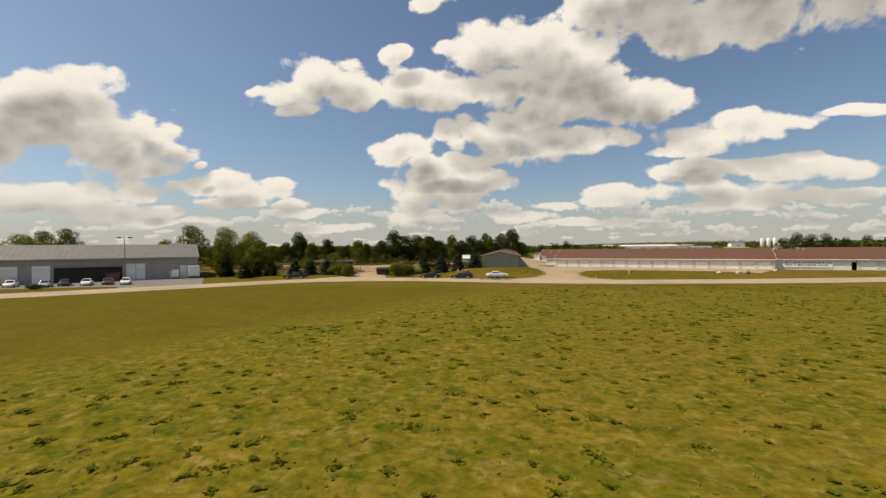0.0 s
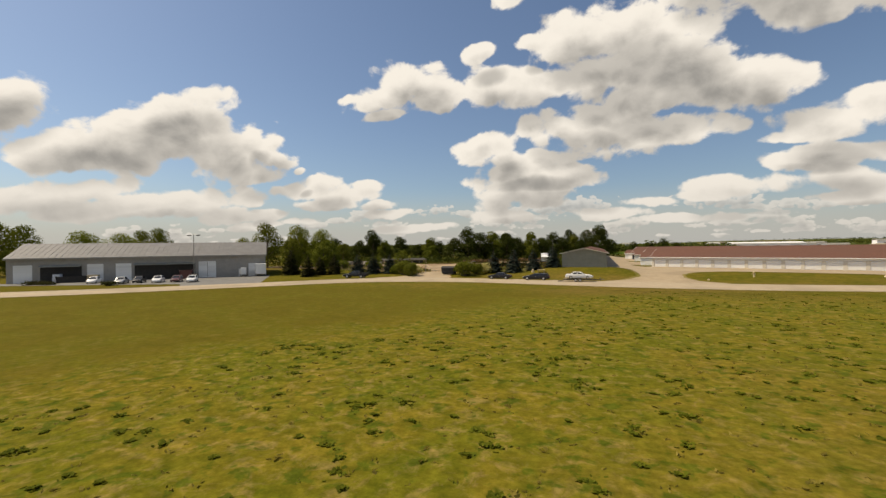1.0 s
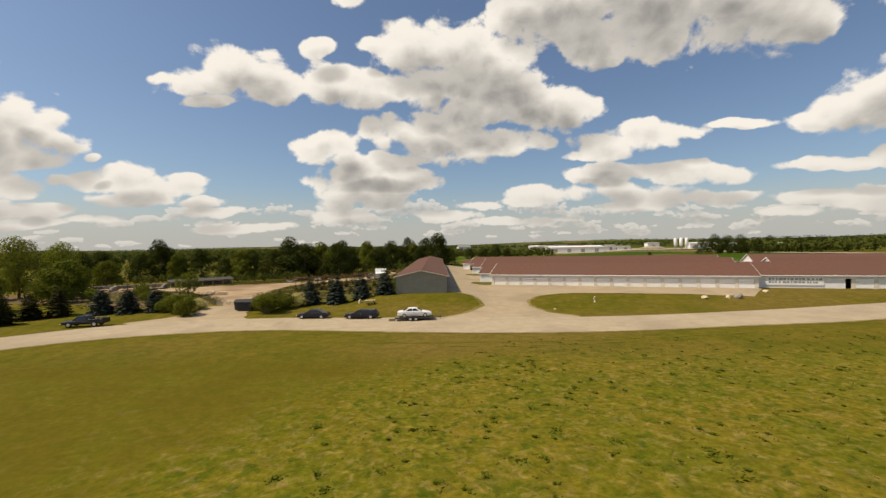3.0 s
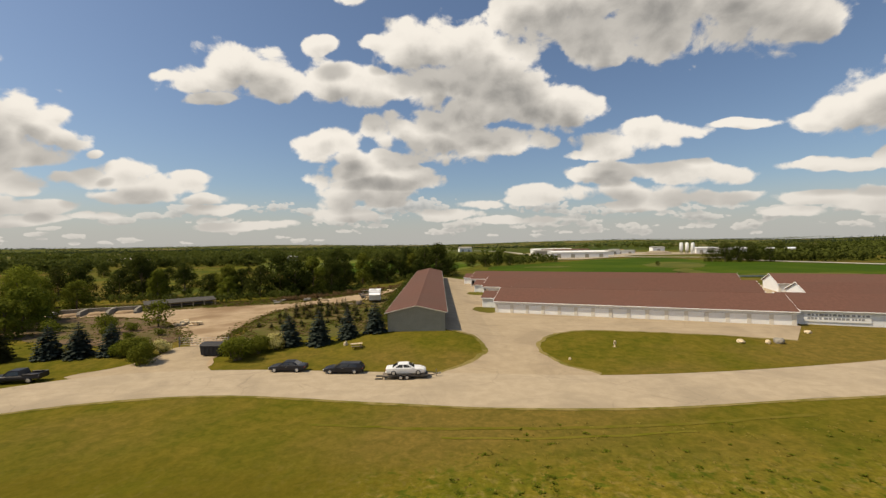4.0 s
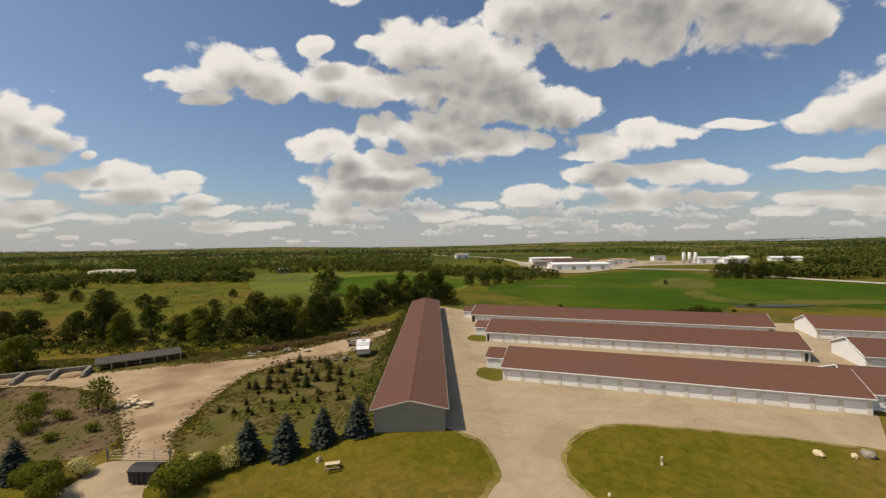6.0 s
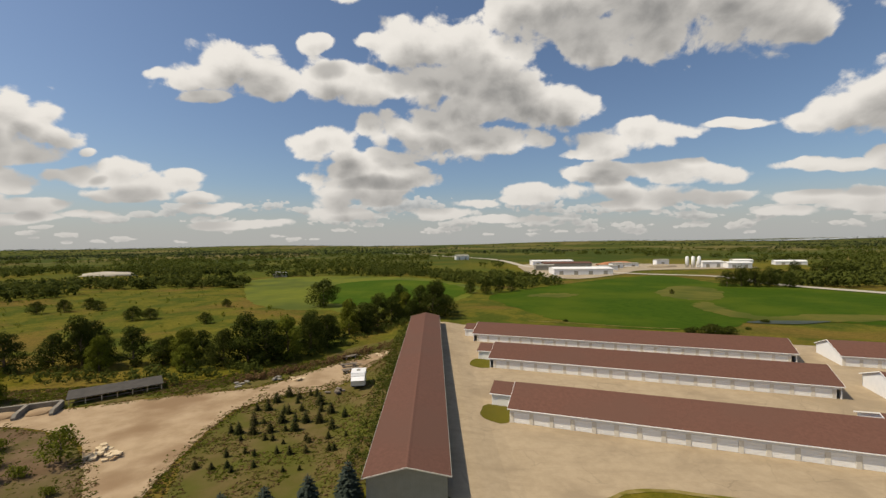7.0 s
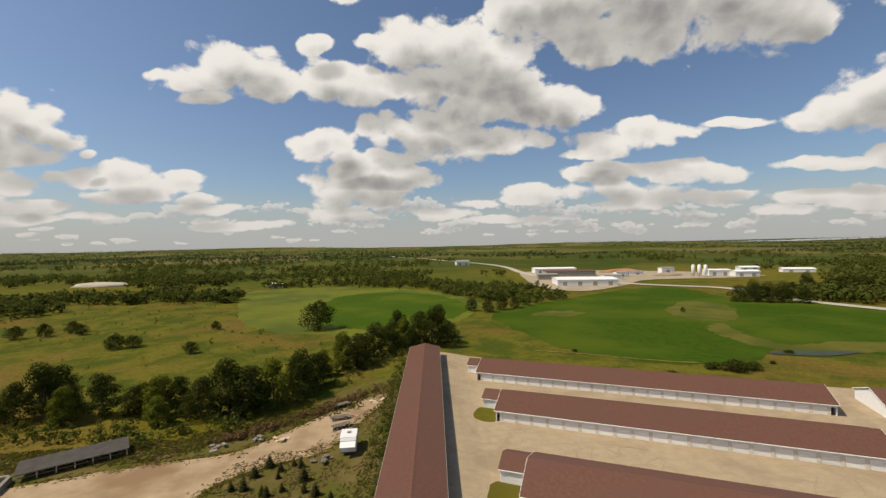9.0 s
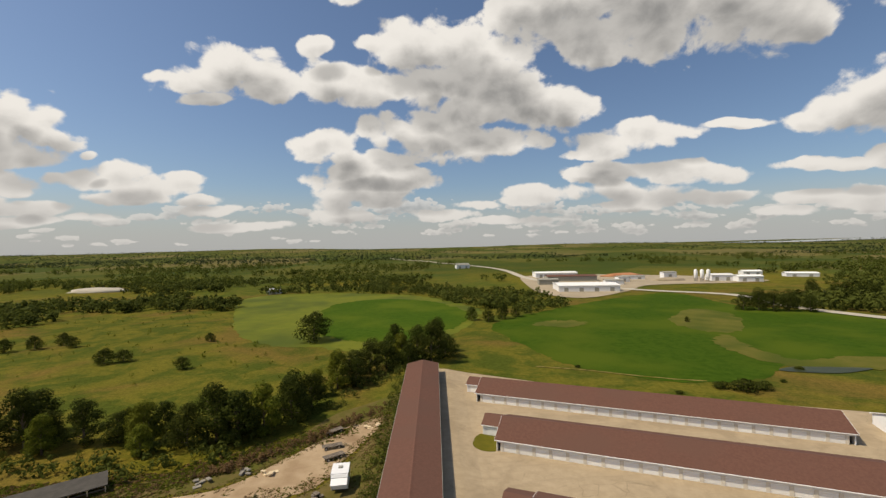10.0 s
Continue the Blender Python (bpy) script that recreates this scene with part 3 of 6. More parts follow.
# storage buildings
ROW_DIR = math.atan(-0.40)
EAVE, RISE, DEPTH = 2.7, 2.5, 15.0


def garage_door(w=2.95, h=2.0):
    bm = bmesh.new()
    n = 4
    for k in range(n):
        box(bm, -w / 2, w / 2, -0.05, 0.03, k * h / n + 0.015, (k + 1) * h / n - 0.015, 0.012)
    box(bm, -w / 2, w / 2, -0.01, 0.035, 0, h)
    box(bm, -0.12, 0.12, -0.09, -0.04, 0.35, 0.42)
    return mesh_of("garage_door", bm, M_DOOR)


DOOR_MESH = garage_door()


def roof_gable(bm, x0, x1, y0, y1, z_eave, z_ridge, over=0.45, thick=0.22):
    """Two slopes with thickness; the ridge runs along x."""
    ym = (y0 + y1) / 2
    k = (z_ridge - z_eave) / (ym - y0)
    lo = z_eave - k * over
    prism(bm, [(y0 - over, lo), (ym, z_ridge), (y1 + over, lo), (y1 + over, lo + thick), (ym, z_ridge + thick), (y0 - over, lo + thick)], "x", x0 - 0.35, x1 + 0.35)
    return bm


def siding_wall(bm, x0, x1, y, z0, z1, lap=0.2, out=-1):
    """Lapped boards: a shallow sawtooth along x, facing -y or +y."""
    n = max(1, round((z1 - z0) / lap))
    for i in range(n):
        a, b = z0 + (z1 - z0) * i / n, z0 + (z1 - z0) * (i + 1) / n
        vs = [bm.verts.new(p) for p in ((x0, y + out * 0.03, a), (x1, y + out * 0.03, a), (x1, y + out * 0.008, b), (x0, y + out * 0.008, b))]
        bm.faces.new(vs if out < 0 else vs[::-1])
        vs = [bm.verts.new(p) for p in ((x0, y, a), (x1, y, a), (x1, y + out * 0.03, a), (x0, y + out * 0.03, a))]
        bm.faces.new(vs if out < 0 else vs[::-1])


def storage_row(label, x, y, length, skip=0.0, stub=True, setback=0.0):
    """A row of lock-ups: front wall with roll-up doors, gabled shingle roof, a narrower piece at its near end."""
    z = G(x + length * 0.3, y - length * 0.1) + 0.06
    b = thing("storage_building", label, "storage building", pose(x, y, z, 0, 0, math.degrees(ROW_DIR)), "storage rows")
    n = max(1, int((length - skip) / 3.7))
    w = 3.7
    start = skip + (length - skip - n * w) / 2
    # walls: front with door openings, back and gables solid
    bm = bmesh.new()
    top, t = 2.05, 0.2
    box(bm, 0, length, 0, t, top, EAVE)
    if skip:
        box(bm, 0, skip + 0.4, 0, t, -0.4, top)
    part("front_wall", bm, M_WHITE, b, "white lapped siding above the doors")
    bm = bmesh.new()
    siding_wall(bm, 0, length, 0, top, EAVE, 0.18)
    part("siding", bm, M_WHITE, b)
    piers = [start + i * w for i in range(n + 1)]
    pier_mesh = mesh_of("pier", boxes((-0.36, 0.36, -0.02, 0.26, -0.4, top), bevel=0.02), M_PIER)
    for px in piers:
        part("pier", pier_mesh, None, b, m=pose(min(max(px, 0.36), length - 0.36), 0, 0))
    for i in range(n):
        part("garage_door", DOOR_MESH, None, b, m=pose(start + (i + 0.5) * w, 0.12, 0))
    part("back_wall", boxes((0, length, DEPTH - t, DEPTH, -0.4, EAVE)), M_WHITE, b)
    for sx, nm in ((0.0, "end_wall"), (length - t, "end_wall")):
        bm = bmesh.new()
        prism(bm, [(0, -0.4), (0, EAVE), (DEPTH / 2, EAVE + RISE), (DEPTH, EAVE), (DEPTH, -0.4)], "x", sx, sx + t)
        part(nm, bm, M_WHITE, b)
    part("roof", roof_gable(bmesh.new(), 0, length, 0, DEPTH, EAVE + 0.02, EAVE + RISE + 0.02), M_SHINGLE, b, "brown shingle roof")
    k = RISE / (DEPTH / 2)
    for yy, nm in ((-0.45 - 0.10, "gutter"), (DEPTH + 0.45, "gutter")):
        lo = EAVE - k * 0.45
        part(nm, boxes((-0.35, length + 0.35, yy, yy + 0.1, lo + 0.02, lo + 0.20), bevel=0.02), M_DOOR, b, "white gutter")
    for sx in (-0.41, length + 0.35):
        bm = bmesh.new()
        for s in (0, 1):
            ya, yb = (-0.45, DEPTH / 2) if s == 0 else (DEPTH / 2, DEPTH + 0.45)
            za, zb = (EAVE - k * 0.45, EAVE + RISE) if s == 0 else (EAVE + RISE, EAVE - k * 0.45)
            prism(bm, [(ya, za + 0.03), (yb, zb + 0.03), (yb, zb + 0.25), (ya, za + 0.25)], "x", sx, sx + 0.055)
        part("rake_board", bm, M_DOOR, b, "white rake board")
    if stub:
        y0, ln = 7.6, 5.4
        bm = bmesh.new()
        box(bm, -ln, -ln + t, y0, DEPTH, -0.4, EAVE - 0.25)
        box(bm, -ln + t, -0.01, y0, y0 + t, -0.4, EAVE - 0.25)
        box(bm, -ln + t, -0.01, DEPTH - t, DEPTH, -0.4, EAVE - 0.25)
        prism(bm, [(y0, EAVE - 0.25), ((y0 + DEPTH) / 2, EAVE + 1.1), (DEPTH, EAVE - 0.25)], "x", -ln, -ln + t)
        part("annex_wall", bm, M_WHITE, b)
        part("garage_door", DOOR_MESH, None, b, m=pose(-ln / 2, y0 - 0.06, 0))
        part("annex_roof", roof_gable(bmesh.new(), -ln, -0.4, y0, DEPTH - 0.02, EAVE - 0.23, EAVE + 1.12, 0.35), M_SHINGLE, b, "brown shingle roof")
        part("gutter", boxes((-ln - 0.35, -0.4, y0 - 0.46, y0 - 0.36, EAVE - 0.38, EAVE - 0.2), bevel=0.02), M_DOOR, b, "white gutter")
    return b


storage_row("long white lock-up row with brown shingle roof beside the lawn", 17.9, 26.8, 60.0)
storage_row("long white lock-up row with brown shingle roof between two aisles", 18.8, 62.8, 76.6)
storage_row("long white lock-up row with brown roof backing on the fields", 17.2, 94.6, 92.0)
storage_row("second white lock-up row beyond the cross aisle", 96.8, 28.4, 60.0, stub=False)
storage_row("second white lock-up row beyond the cross aisle", 112.4, 57.6, 60.0, stub=False)
storage_row("white lock-up row with a plain stretch of wall beside the lawn", 74.3, 7.2, 75.0, skip=16.0, stub=False)


def row_patch(x, y):
    m = Matrix.Translation((x, y, 0)) @ Matrix.Rotation(ROW_DIR, 4, "Z")
    pts = [m @ Vector(p) for p in ((-6.2, 7.4, 0), (-6.4, 2.0, 0), (-4.6, -0.6, 0), (-0.3, -0.4, 0), (-0.2, 7.4, 0))]
    return tagged(sheet("grass_patch", ragged(curve_through([(p.x, p.y) for p in pts], 3, True), 0.3), 0.075, M_LAWN, 2), "small patch of dry grass at the row's end", "grass patch", kind="structure")


row_patch(17.9, 26.8)
row_patch(18.8, 62.8)


def long_building():
    """The low grey-sided shed that runs away from the road."""
    w, ln, ev, rg = 5.25, 122.0, 3.35, 4.55
    z = G(0, 1)
    b = thing("storage_shed", "long low grey-sided shed with brown shingle roof and white trim", "storage shed", pose(0, 0.6, z))
    for a, c in ((0.0, 0.2), (ln - 0.2, ln)):
        part("end_wall", prism(bmesh.new(), [(-w, -1.6), (w, -1.6), (w, ev), (0, rg), (-w, ev)], "y", a, c), M_GREY, b)
    bm = bmesh.new()
    x = -w + 0.3
    while x < w - 0.1:
        zt = rg - (rg - ev) * abs(x) / w - 0.12
        box(bm, x - 0.02, x + 0.02, -0.025, 0.0, -1.0, zt)
        x += 0.3
    part("wall_rib", bm, M_GREY, b)
    part("side_wall", boxes((-w, -w + 0.2, 0.2, ln - 0.2, -1.6, ev)), M_GREY, b)
    # Unseen side, coloured near-black so the shadow strip beside it comes out darker.
    part("side_wall", boxes((w - 0.2, w, 0.2, ln - 0.2, -1.6, ev)), M_BLACK, b, "unseen side wall, blackened to deepen the shadow beside it")
    k = (rg - ev) / w
    o = 0.5
    bm = bmesh.new()
    prism(bm, [(-w - o, ev - k * o), (0, rg), (w + o, ev - k * o), (w + o, ev - k * o + 0.2), (0, rg + 0.2), (-w - o, ev - k * o + 0.2)], "y", -0.4, ln + 0.4)
    part("roof", bm, M_SHINGLE, b, "brown shingle roof with a plain ridge")
    part("ridge_cap", prism(bmesh.new(), [(-0.28, rg + 0.2 - k * 0.28), (0, rg + 0.2), (0.28, rg + 0.2 - k * 0.28), (0.28, rg + 0.24 - k * 0.28), (0, rg + 0.245), (-0.28, rg + 0.24 - k * 0.28)], "y", -0.42, ln + 0.42), M_SHINGLE, b)
    for s in (-1, 1):
        bm = bmesh.new()
        prism(bm, [(s * (w + o), ev - k * o + 0.04), (0, rg + 0.04), (0, rg + 0.21), (s * (w + o), ev - k * o + 0.21)], "y", -0.46, -0.4)
        part("rake_board", bm, M_PIER, b, "cream rake board")
        x0 = s * (w + o)
        part("gutter", boxes((min(x0, x0 + s * 0.1), max(x0, x0 + s * 0.1), -0.4, ln + 0.4, ev - k * o + 0.02, ev - k * o + 0.17), bevel=0.02), M_GREY, b, "grey gutter")
    return b


long_building()


def barn():
    """The workshop building by the car park."""
    ax, ay, bx, by = -126.2, -51.8, -84.8, -14.5
    ln = math.hypot(bx - ax, by - ay)
    ang = math.degrees(math.atan2(by - ay, bx - ax))
    z = G((ax + bx) / 2, (ay + by) / 2)
    b = thing("workshop", "long grey metal workshop with tall white doors and grey roof", "workshop", pose(ax, ay, z, 0, 0, ang))
    ev, dp, rg = 5.9, 18.0, 9.3
    part("front_wall", boxes((0, ln, 0, 0.25, -0.6, ev)), M_BARN, b)
    part("back_wall", boxes((0, ln, dp - 0.25, dp, -0.6, ev)), M_BARN, b)
    for sx in (0, ln - 0.25):
        part("end_wall", prism(bmesh.new(), [(0.25, -0.6), (0.25, ev), (dp / 2, rg), (dp - 0.25, ev), (dp - 0.25, -0.6)], "x", sx, sx + 0.25), M_BARN, b)
    part("roof", roof_gable(bmesh.new(), 0, ln, 0, dp, ev + 0.02, rg + 0.02, 0.6, 0.2), M_BARNROOF, b, "grey standing-seam metal roof")
    bm = bmesh.new()
    k = (rg - ev) / (dp / 2)
    x = 0.5
    while x < ln:
        prism(bm, [(-0.6, ev + 0.22 - k * 0.6), (dp / 2, rg + 0.22), (dp / 2, rg + 0.27), (-0.6, ev + 0.27 - k * 0.6)], "x", x, x + 0.06)
        x += 1.2
    part("roof_seam", bm, M_BARNROOF, b)
    part("fascia", boxes((-0.35, ln + 0.35, -0.72, -0.62, ev - 0.32, ev + 0.06)), M_BARN, b)
    def door(x, wd, h, mat, name="door"):
        d = part(name, boxes((x - wd / 2 + 0.02, x + wd / 2 - 0.02, -0.03, -0.002, 0.03, h - 0.03)), mat, b)
        n = max(3, round(h / 0.6))
        slat = mesh_of("panel", boxes((-wd / 2, wd / 2, -0.06, -0.005, 0.02, h / n - 0.02), bevel=0.015), mat)
        for i in range(n):
            part("panel", slat, None, d, m=pose(x, 0, i * h / n))
    for x, wd, h in ((3.0, 3.5, 4.3), (16.9, 3.3, 4.3), (22.7, 3.3, 4.3), (40.3, 2.0, 4.4), (42.4, 2.0, 4.4), (52.5, 2.2, 3.6)):
        door(x, wd, h, M_DOOR, "garage_door")
    door(49.4, 0.95, 2.1, M_DOOR)
    # The bays' inner shade is painted: flat black panels on a solid wall.
    for u0, u1 in ((6.2, 14.2), (25.0, 38.5)):
        part("open_bay", boxes((u0, u1, -0.03, -0.004, 0.0, 3.9)), M_BLACK, b, "flat dark panel painted as a work bay's shaded inside")
        part("bay_awning", prism(bmesh.new(), [(-1.3, 3.75), (0.0, 4.15), (0.0, 4.25), (-1.3, 3.85)], "x", u0, u1), M_GREY, b)
    return b


barn()

# plants
M_BARK = material("bark", (0.10, 0.075, 0.055), (0.15, 0.115, 0.085), 6.0, 0.9, 0.5, 25.0)
M_LEAF = leaf_material("leaves", (0.074, 0.096, 0.011), (0.160, 0.180, 0.022), (0.120, 0.122, 0.016))
M_LEAF_DARK = leaf_material("leaves_dark", (0.023, 0.034, 0.007), (0.066, 0.080, 0.012), (0.048, 0.054, 0.010))
M_LEAF_BRIGHT = leaf_material("leaves_bright", (0.125, 0.158, 0.017), (0.225, 0.245, 0.032), (0.165, 0.170, 0.022))
M_SPRUCE = leaf_material("spruce_needles", (0.034, 0.048, 0.037), (0.072, 0.090, 0.072), (0.050, 0.062, 0.046))
M_CONIFER = leaf_material("dark_needles", (0.026, 0.034, 0.010), (0.054, 0.060, 0.016), (0.060, 0.050, 0.016))
M_FLOWER = leaf_material("cream_flowers", (0.58, 0.52, 0.22), (0.74, 0.68, 0.36), (0.52, 0.45, 0.16))
M_FAR = leaf_material("far_leaves", (0.056, 0.074, 0.014), (0.108, 0.124, 0.022), (0.074, 0.086, 0.018))
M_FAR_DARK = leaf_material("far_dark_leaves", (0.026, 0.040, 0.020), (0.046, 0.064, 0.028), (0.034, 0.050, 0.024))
M_WEED = leaf_material("weeds", (0.080, 0.100, 0.012), (0.135, 0.145, 0.018), (0.10, 0.11, 0.014))
M_DRYWEED = leaf_material("dry_weeds", (0.13, 0.080, 0.036), (0.23, 0.155, 0.075), (0.15, 0.080, 0.040))


def leaf_cards(rnd, verts, faces, centre, r, count, size, squash=1.0, hang=0.0):
    """Small folded leaf clumps over the skin of a lobe, denser outside than in."""
    for _ in range(count):
        d = Vector((rnd.gauss(0, 1), rnd.gauss(0, 1), rnd.gauss(0, 1) + 0.25)).normalized()
        k = r * (0.62 + 0.46 * rnd.random())
        p = Vector(centre) + Vector((d.x * k, d.y * k, d.z * k * squash))
        n = (d + Vector((rnd.uniform(-0.7, 0.7), rnd.uniform(-0.7, 0.7), rnd.uniform(-0.3, 0.8)))).normalized()
        a = n.orthogonal().normalized()
        a.rotate(Matrix.Rotation(rnd.uniform(0, 6.28), 3, n))
        b = n.cross(a)
        s = size * rnd.uniform(0.6, 1.35)
        i = len(verts)
        verts += [p - a * s * 0.5, p + b * s * 0.36 - n * s * 0.12, p + a * s * 0.5, p - b * s * 0.36 - n * s * 0.12]
        faces.append((i, i + 1, i + 2, i + 3))


def card_mesh(name, verts, faces, mat):
    me = bpy.data.meshes.new(name)
    me.from_pydata([tuple(v) for v in verts], [], faces)
    me.materials.append(mat)
    return me


def broadleaf(seed, label, h, w, mat, leaves=3200, size=0.46, low=0.25, category="tree"):
    """A tapered trunk with limbs and a crown of leafy lobes with gaps between them."""
    rnd = random.Random(seed)
    t = thing("tree" if category == "tree" else "bush", label, category)
    bm = bmesh.new()
    top = h * 0.62
    tube(bm, [(0, 0, -0.4), (0.05 * w * 0.3, 0, h * 0.2), (-0.04 * w * 0.3, 0.1, h * 0.42), (0, 0, top)], h * 0.026, 7, h * 0.008)
    verts, faces = [], []
    n = 13
    for i in range(n):
        a = i * 2.4 + rnd.uniform(-0.4, 0.4)
        zz = h * (low + (0.93 - low) * (i + 0.5) / n) + rnd.uniform(-0.04, 0.04) * h
        f = math.sin(math.pi * min(1.0, 0.18 + 0.82 * (zz / h - low) / (1 - low)) ** 0.8)
        rad = w * 0.5 * max(0.15, f) * rnd.uniform(0.45, 0.8)
        c = (math.cos(a) * rad, math.sin(a) * rad, zz)
        r = w * rnd.uniform(0.17, 0.27)
        z0 = min(zz * 0.6, top * 0.9)
        tube(bm, [(0, 0, z0), (c[0] * 0.5, c[1] * 0.5, (z0 + zz) / 2 + 0.2), c], h * 0.010, 5, h * 0.003)
        leaf_cards(rnd, verts, faces, c, r, leaves // n, size, 0.8)
    part("trunk", bm, M_BARK, t, smooth=True)
    part("crown", card_mesh("crown", verts, faces, mat), None, t)
    return t


def shrub(seed, label, w, h, mat, leaves=420, size=0.3, name="bush", flowers=0, group=""):
    rnd = random.Random(seed)
    t = thing(name, label, "bush", group=group)
    verts, faces, fv, ff = [], [], [], []
    bm = bmesh.new()
    for i in range(9):
        a = i * 1.9 + rnd.random()
        rad = w * 0.28 * (0.2 + 0.8 * rnd.random())
        c = (math.cos(a) * rad, math.sin(a) * rad, h * rnd.uniform(0.24, 0.62))
        tube(bm, [(c[0] * 0.2, c[1] * 0.2, -0.3), (c[0] * 0.7, c[1] * 0.7, c[2] * 0.6), c], 0.04 * w, 5, 0.012 * w)
        leaf_cards(rnd, verts, faces, c, w * rnd.uniform(0.24, 0.31), leaves // 9, size, h / w * 1.0)
        if flowers:
            leaf_cards(rnd, fv, ff, (c[0], c[1], c[2] + 0.08 * h), w * 0.31, flowers // 9, size * 0.8, h / w)
    part("stems", bm, M_BARK, t)
    part("foliage", card_mesh("foliage", verts, faces, mat), None, t)
    if flowers:
        part("blossom", card_mesh("blossom", fv, ff, M_FLOWER), None, t, "cream flower heads")
    return t


def conifer(seed, label, h, w, mat, tiers=13, per=13, name="spruce", group=""):
    """Drooping boughs in tiers round a straight trunk."""
    rnd = random.Random(seed)
    t = thing(name, label, "conifer", group=group)
    part("trunk", tube(bmesh.new(), [(0, 0, -0.4), (0, 0, h * 0.5), (0, 0, h * 0.97)], 0.035 * h, 6, 0.006 * h), M_BARK, t)
    verts, faces = [], []
    for k in range(tiers):
        f = k / (tiers - 1)
        z0 = h * (0.05 + 0.90 * f)
        ln0 = w * 0.5 * (1 - f) ** 0.62 + 0.04 * w
        m = max(5, int(per * (1 - 0.55 * f)))
        for j in range(m):
            a = 2 * math.pi * (j + 0.5 * (k % 2)) / m + rnd.uniform(-0.15, 0.15)
            ln = ln0 * rnd.uniform(0.8, 1.12)
            dx, dy = math.cos(a), math.sin(a)
            px, py = -dy, dx
            z = z0 + rnd.uniform(-0.02, 0.02) * h
            drop = ln * rnd.uniform(0.12, 0.34)
            for s0, s1, wd in ((0.1, 0.55, 0.30), (0.42, 0.85, 0.26), (0.7, 1.0, 0.17)):
                za, zb = z - drop * s0 ** 2 + 0.03 * h * s0, z - drop * s1 ** 2 + 0.03 * h * s1
                hw = ln0 * wd * rnd.uniform(0.8, 1.2)
                i = len(verts)
                verts += [(dx * ln * s0, dy * ln * s0, za), (dx * ln * (s0 + s1) / 2 + px * hw, dy * ln * (s0 + s1) / 2 + py * hw, (za + zb) / 2 - 0.16 * hw),
                          (dx * ln * s1, dy * ln * s1, zb), (dx * ln * (s0 + s1) / 2 - px * hw, dy * ln * (s0 + s1) / 2 - py * hw, (za + zb) / 2 - 0.16 * hw)]
                faces += [(i, i + 1, i + 2), (i, i + 2, i + 3)]
                i = len(verts)
                verts += [(dx * ln * s0, dy * ln * s0, za), (dx * ln * s1, dy * ln * s1, zb), (dx * ln * (s0 + s1) / 2, dy * ln * (s0 + s1) / 2, (za + zb) / 2 - 0.55 * hw)]
                faces.append((i, i + 1, i + 2))
    part("foliage", card_mesh("foliage", verts, faces, mat), None, t)
    return t


def plant(made, places, seed=0, scale=1.0, spread=0.15, sink=0.0):
    """The first place takes the plant itself, the others its copies."""
    rnd = random.Random(seed)
    for i, (x, y, *k) in enumerate(places):
        s = scale * (k[0] if k else 1.0)
        m = pose(x, y, G(x, y) - sink, 0, 0, rnd.uniform(0, 360)) @ Matrix.Diagonal((s * rnd.uniform(1 - spread, 1 + spread), s * rnd.uniform(1 - spread, 1 + spread), s * rnd.uniform(1 - spread, 1 + spread), 1))
        src = made[i % len(made)]
        if i < len(made):
            src.matrix_basis = m
        else:
            copy_thing(src, m @ Matrix.Diagonal([1 / v for v in src.scale] + [1]))


# blue spruces along the road
plant([conifer(11, "blue spruce with dense drooping boughs on the lawn edge", 5.7, 4.4, M_SPRUCE, 17, 17, group="spruces by the road"),
       conifer(12, "blue spruce with dense drooping boughs on the lawn edge", 5.9, 4.5, M_SPRUCE, 17, 17, group="spruces by the road")],
      [(-21.8, -3.4), (-16.7, -3.2), (-12.2, -0.9), (-7.5, 0.4, 0.98), (-58.8, -8.2, 1.02), (-54.2, -7.8), (-49.6, -7.0, 1.0)], 1, 1.0, 0.06)
plant([conifer(13, "dark green conifer beside the road verge", 6.0, 4.6, M_CONIFER, 17, 16, group="dark conifers by the road")],
      [(-65.5, -9.5), (-68.5, -11.8, 0.9), (-68.5, -17.0, 1.0), (-78, -12, 1.15)], 2, 1.0, 0.08)
# shrubs at the gate
plant([shrub(21, "rounded green shrub beside the yard gate", 4.0, 3.0, M_LEAF, 3200, 0.21, group="gate shrubs"), shrub(22, "rounded green shrub beside the yard gate", 3.8, 2.9, M_LEAF, 3200, 0.21, group="gate shrubs")],
      [(-44.2, -9.4, 1.3), (-41.4, -12.0, 1.25), (-27.4, -10.8, 1.35), (-25.4, -7.6, 1.15), (-28.6, -8.4, 1.0), (-47.5, -8.2, 1.0)], 3, 1.0, 0.1)
plant([shrub(23, "flowering shrub covered in cream blossom by the gate", 2.9, 2.2, M_LEAF_BRIGHT, 520, 0.20, "flowering_bush", 1700, "flowering shrubs")],
      [(-41.6, -6.6, 1.2), (-23.3, -5.8, 1.2), (-28.0, -5.4, 0.95)], 4)

plant([shrub(24, "ragged green shrub on the bare bank", 3.6, 2.2, M_LEAF, 600, 0.28, group="bank shrubs")], [(-60, 6), (-54, 3, 0.8), (-66, 14, 1.2), (-71, 20, 1.1), (-50, 6, 0.7), (-75, 10, 1.3), (-59, 11, 0.9)], 13)

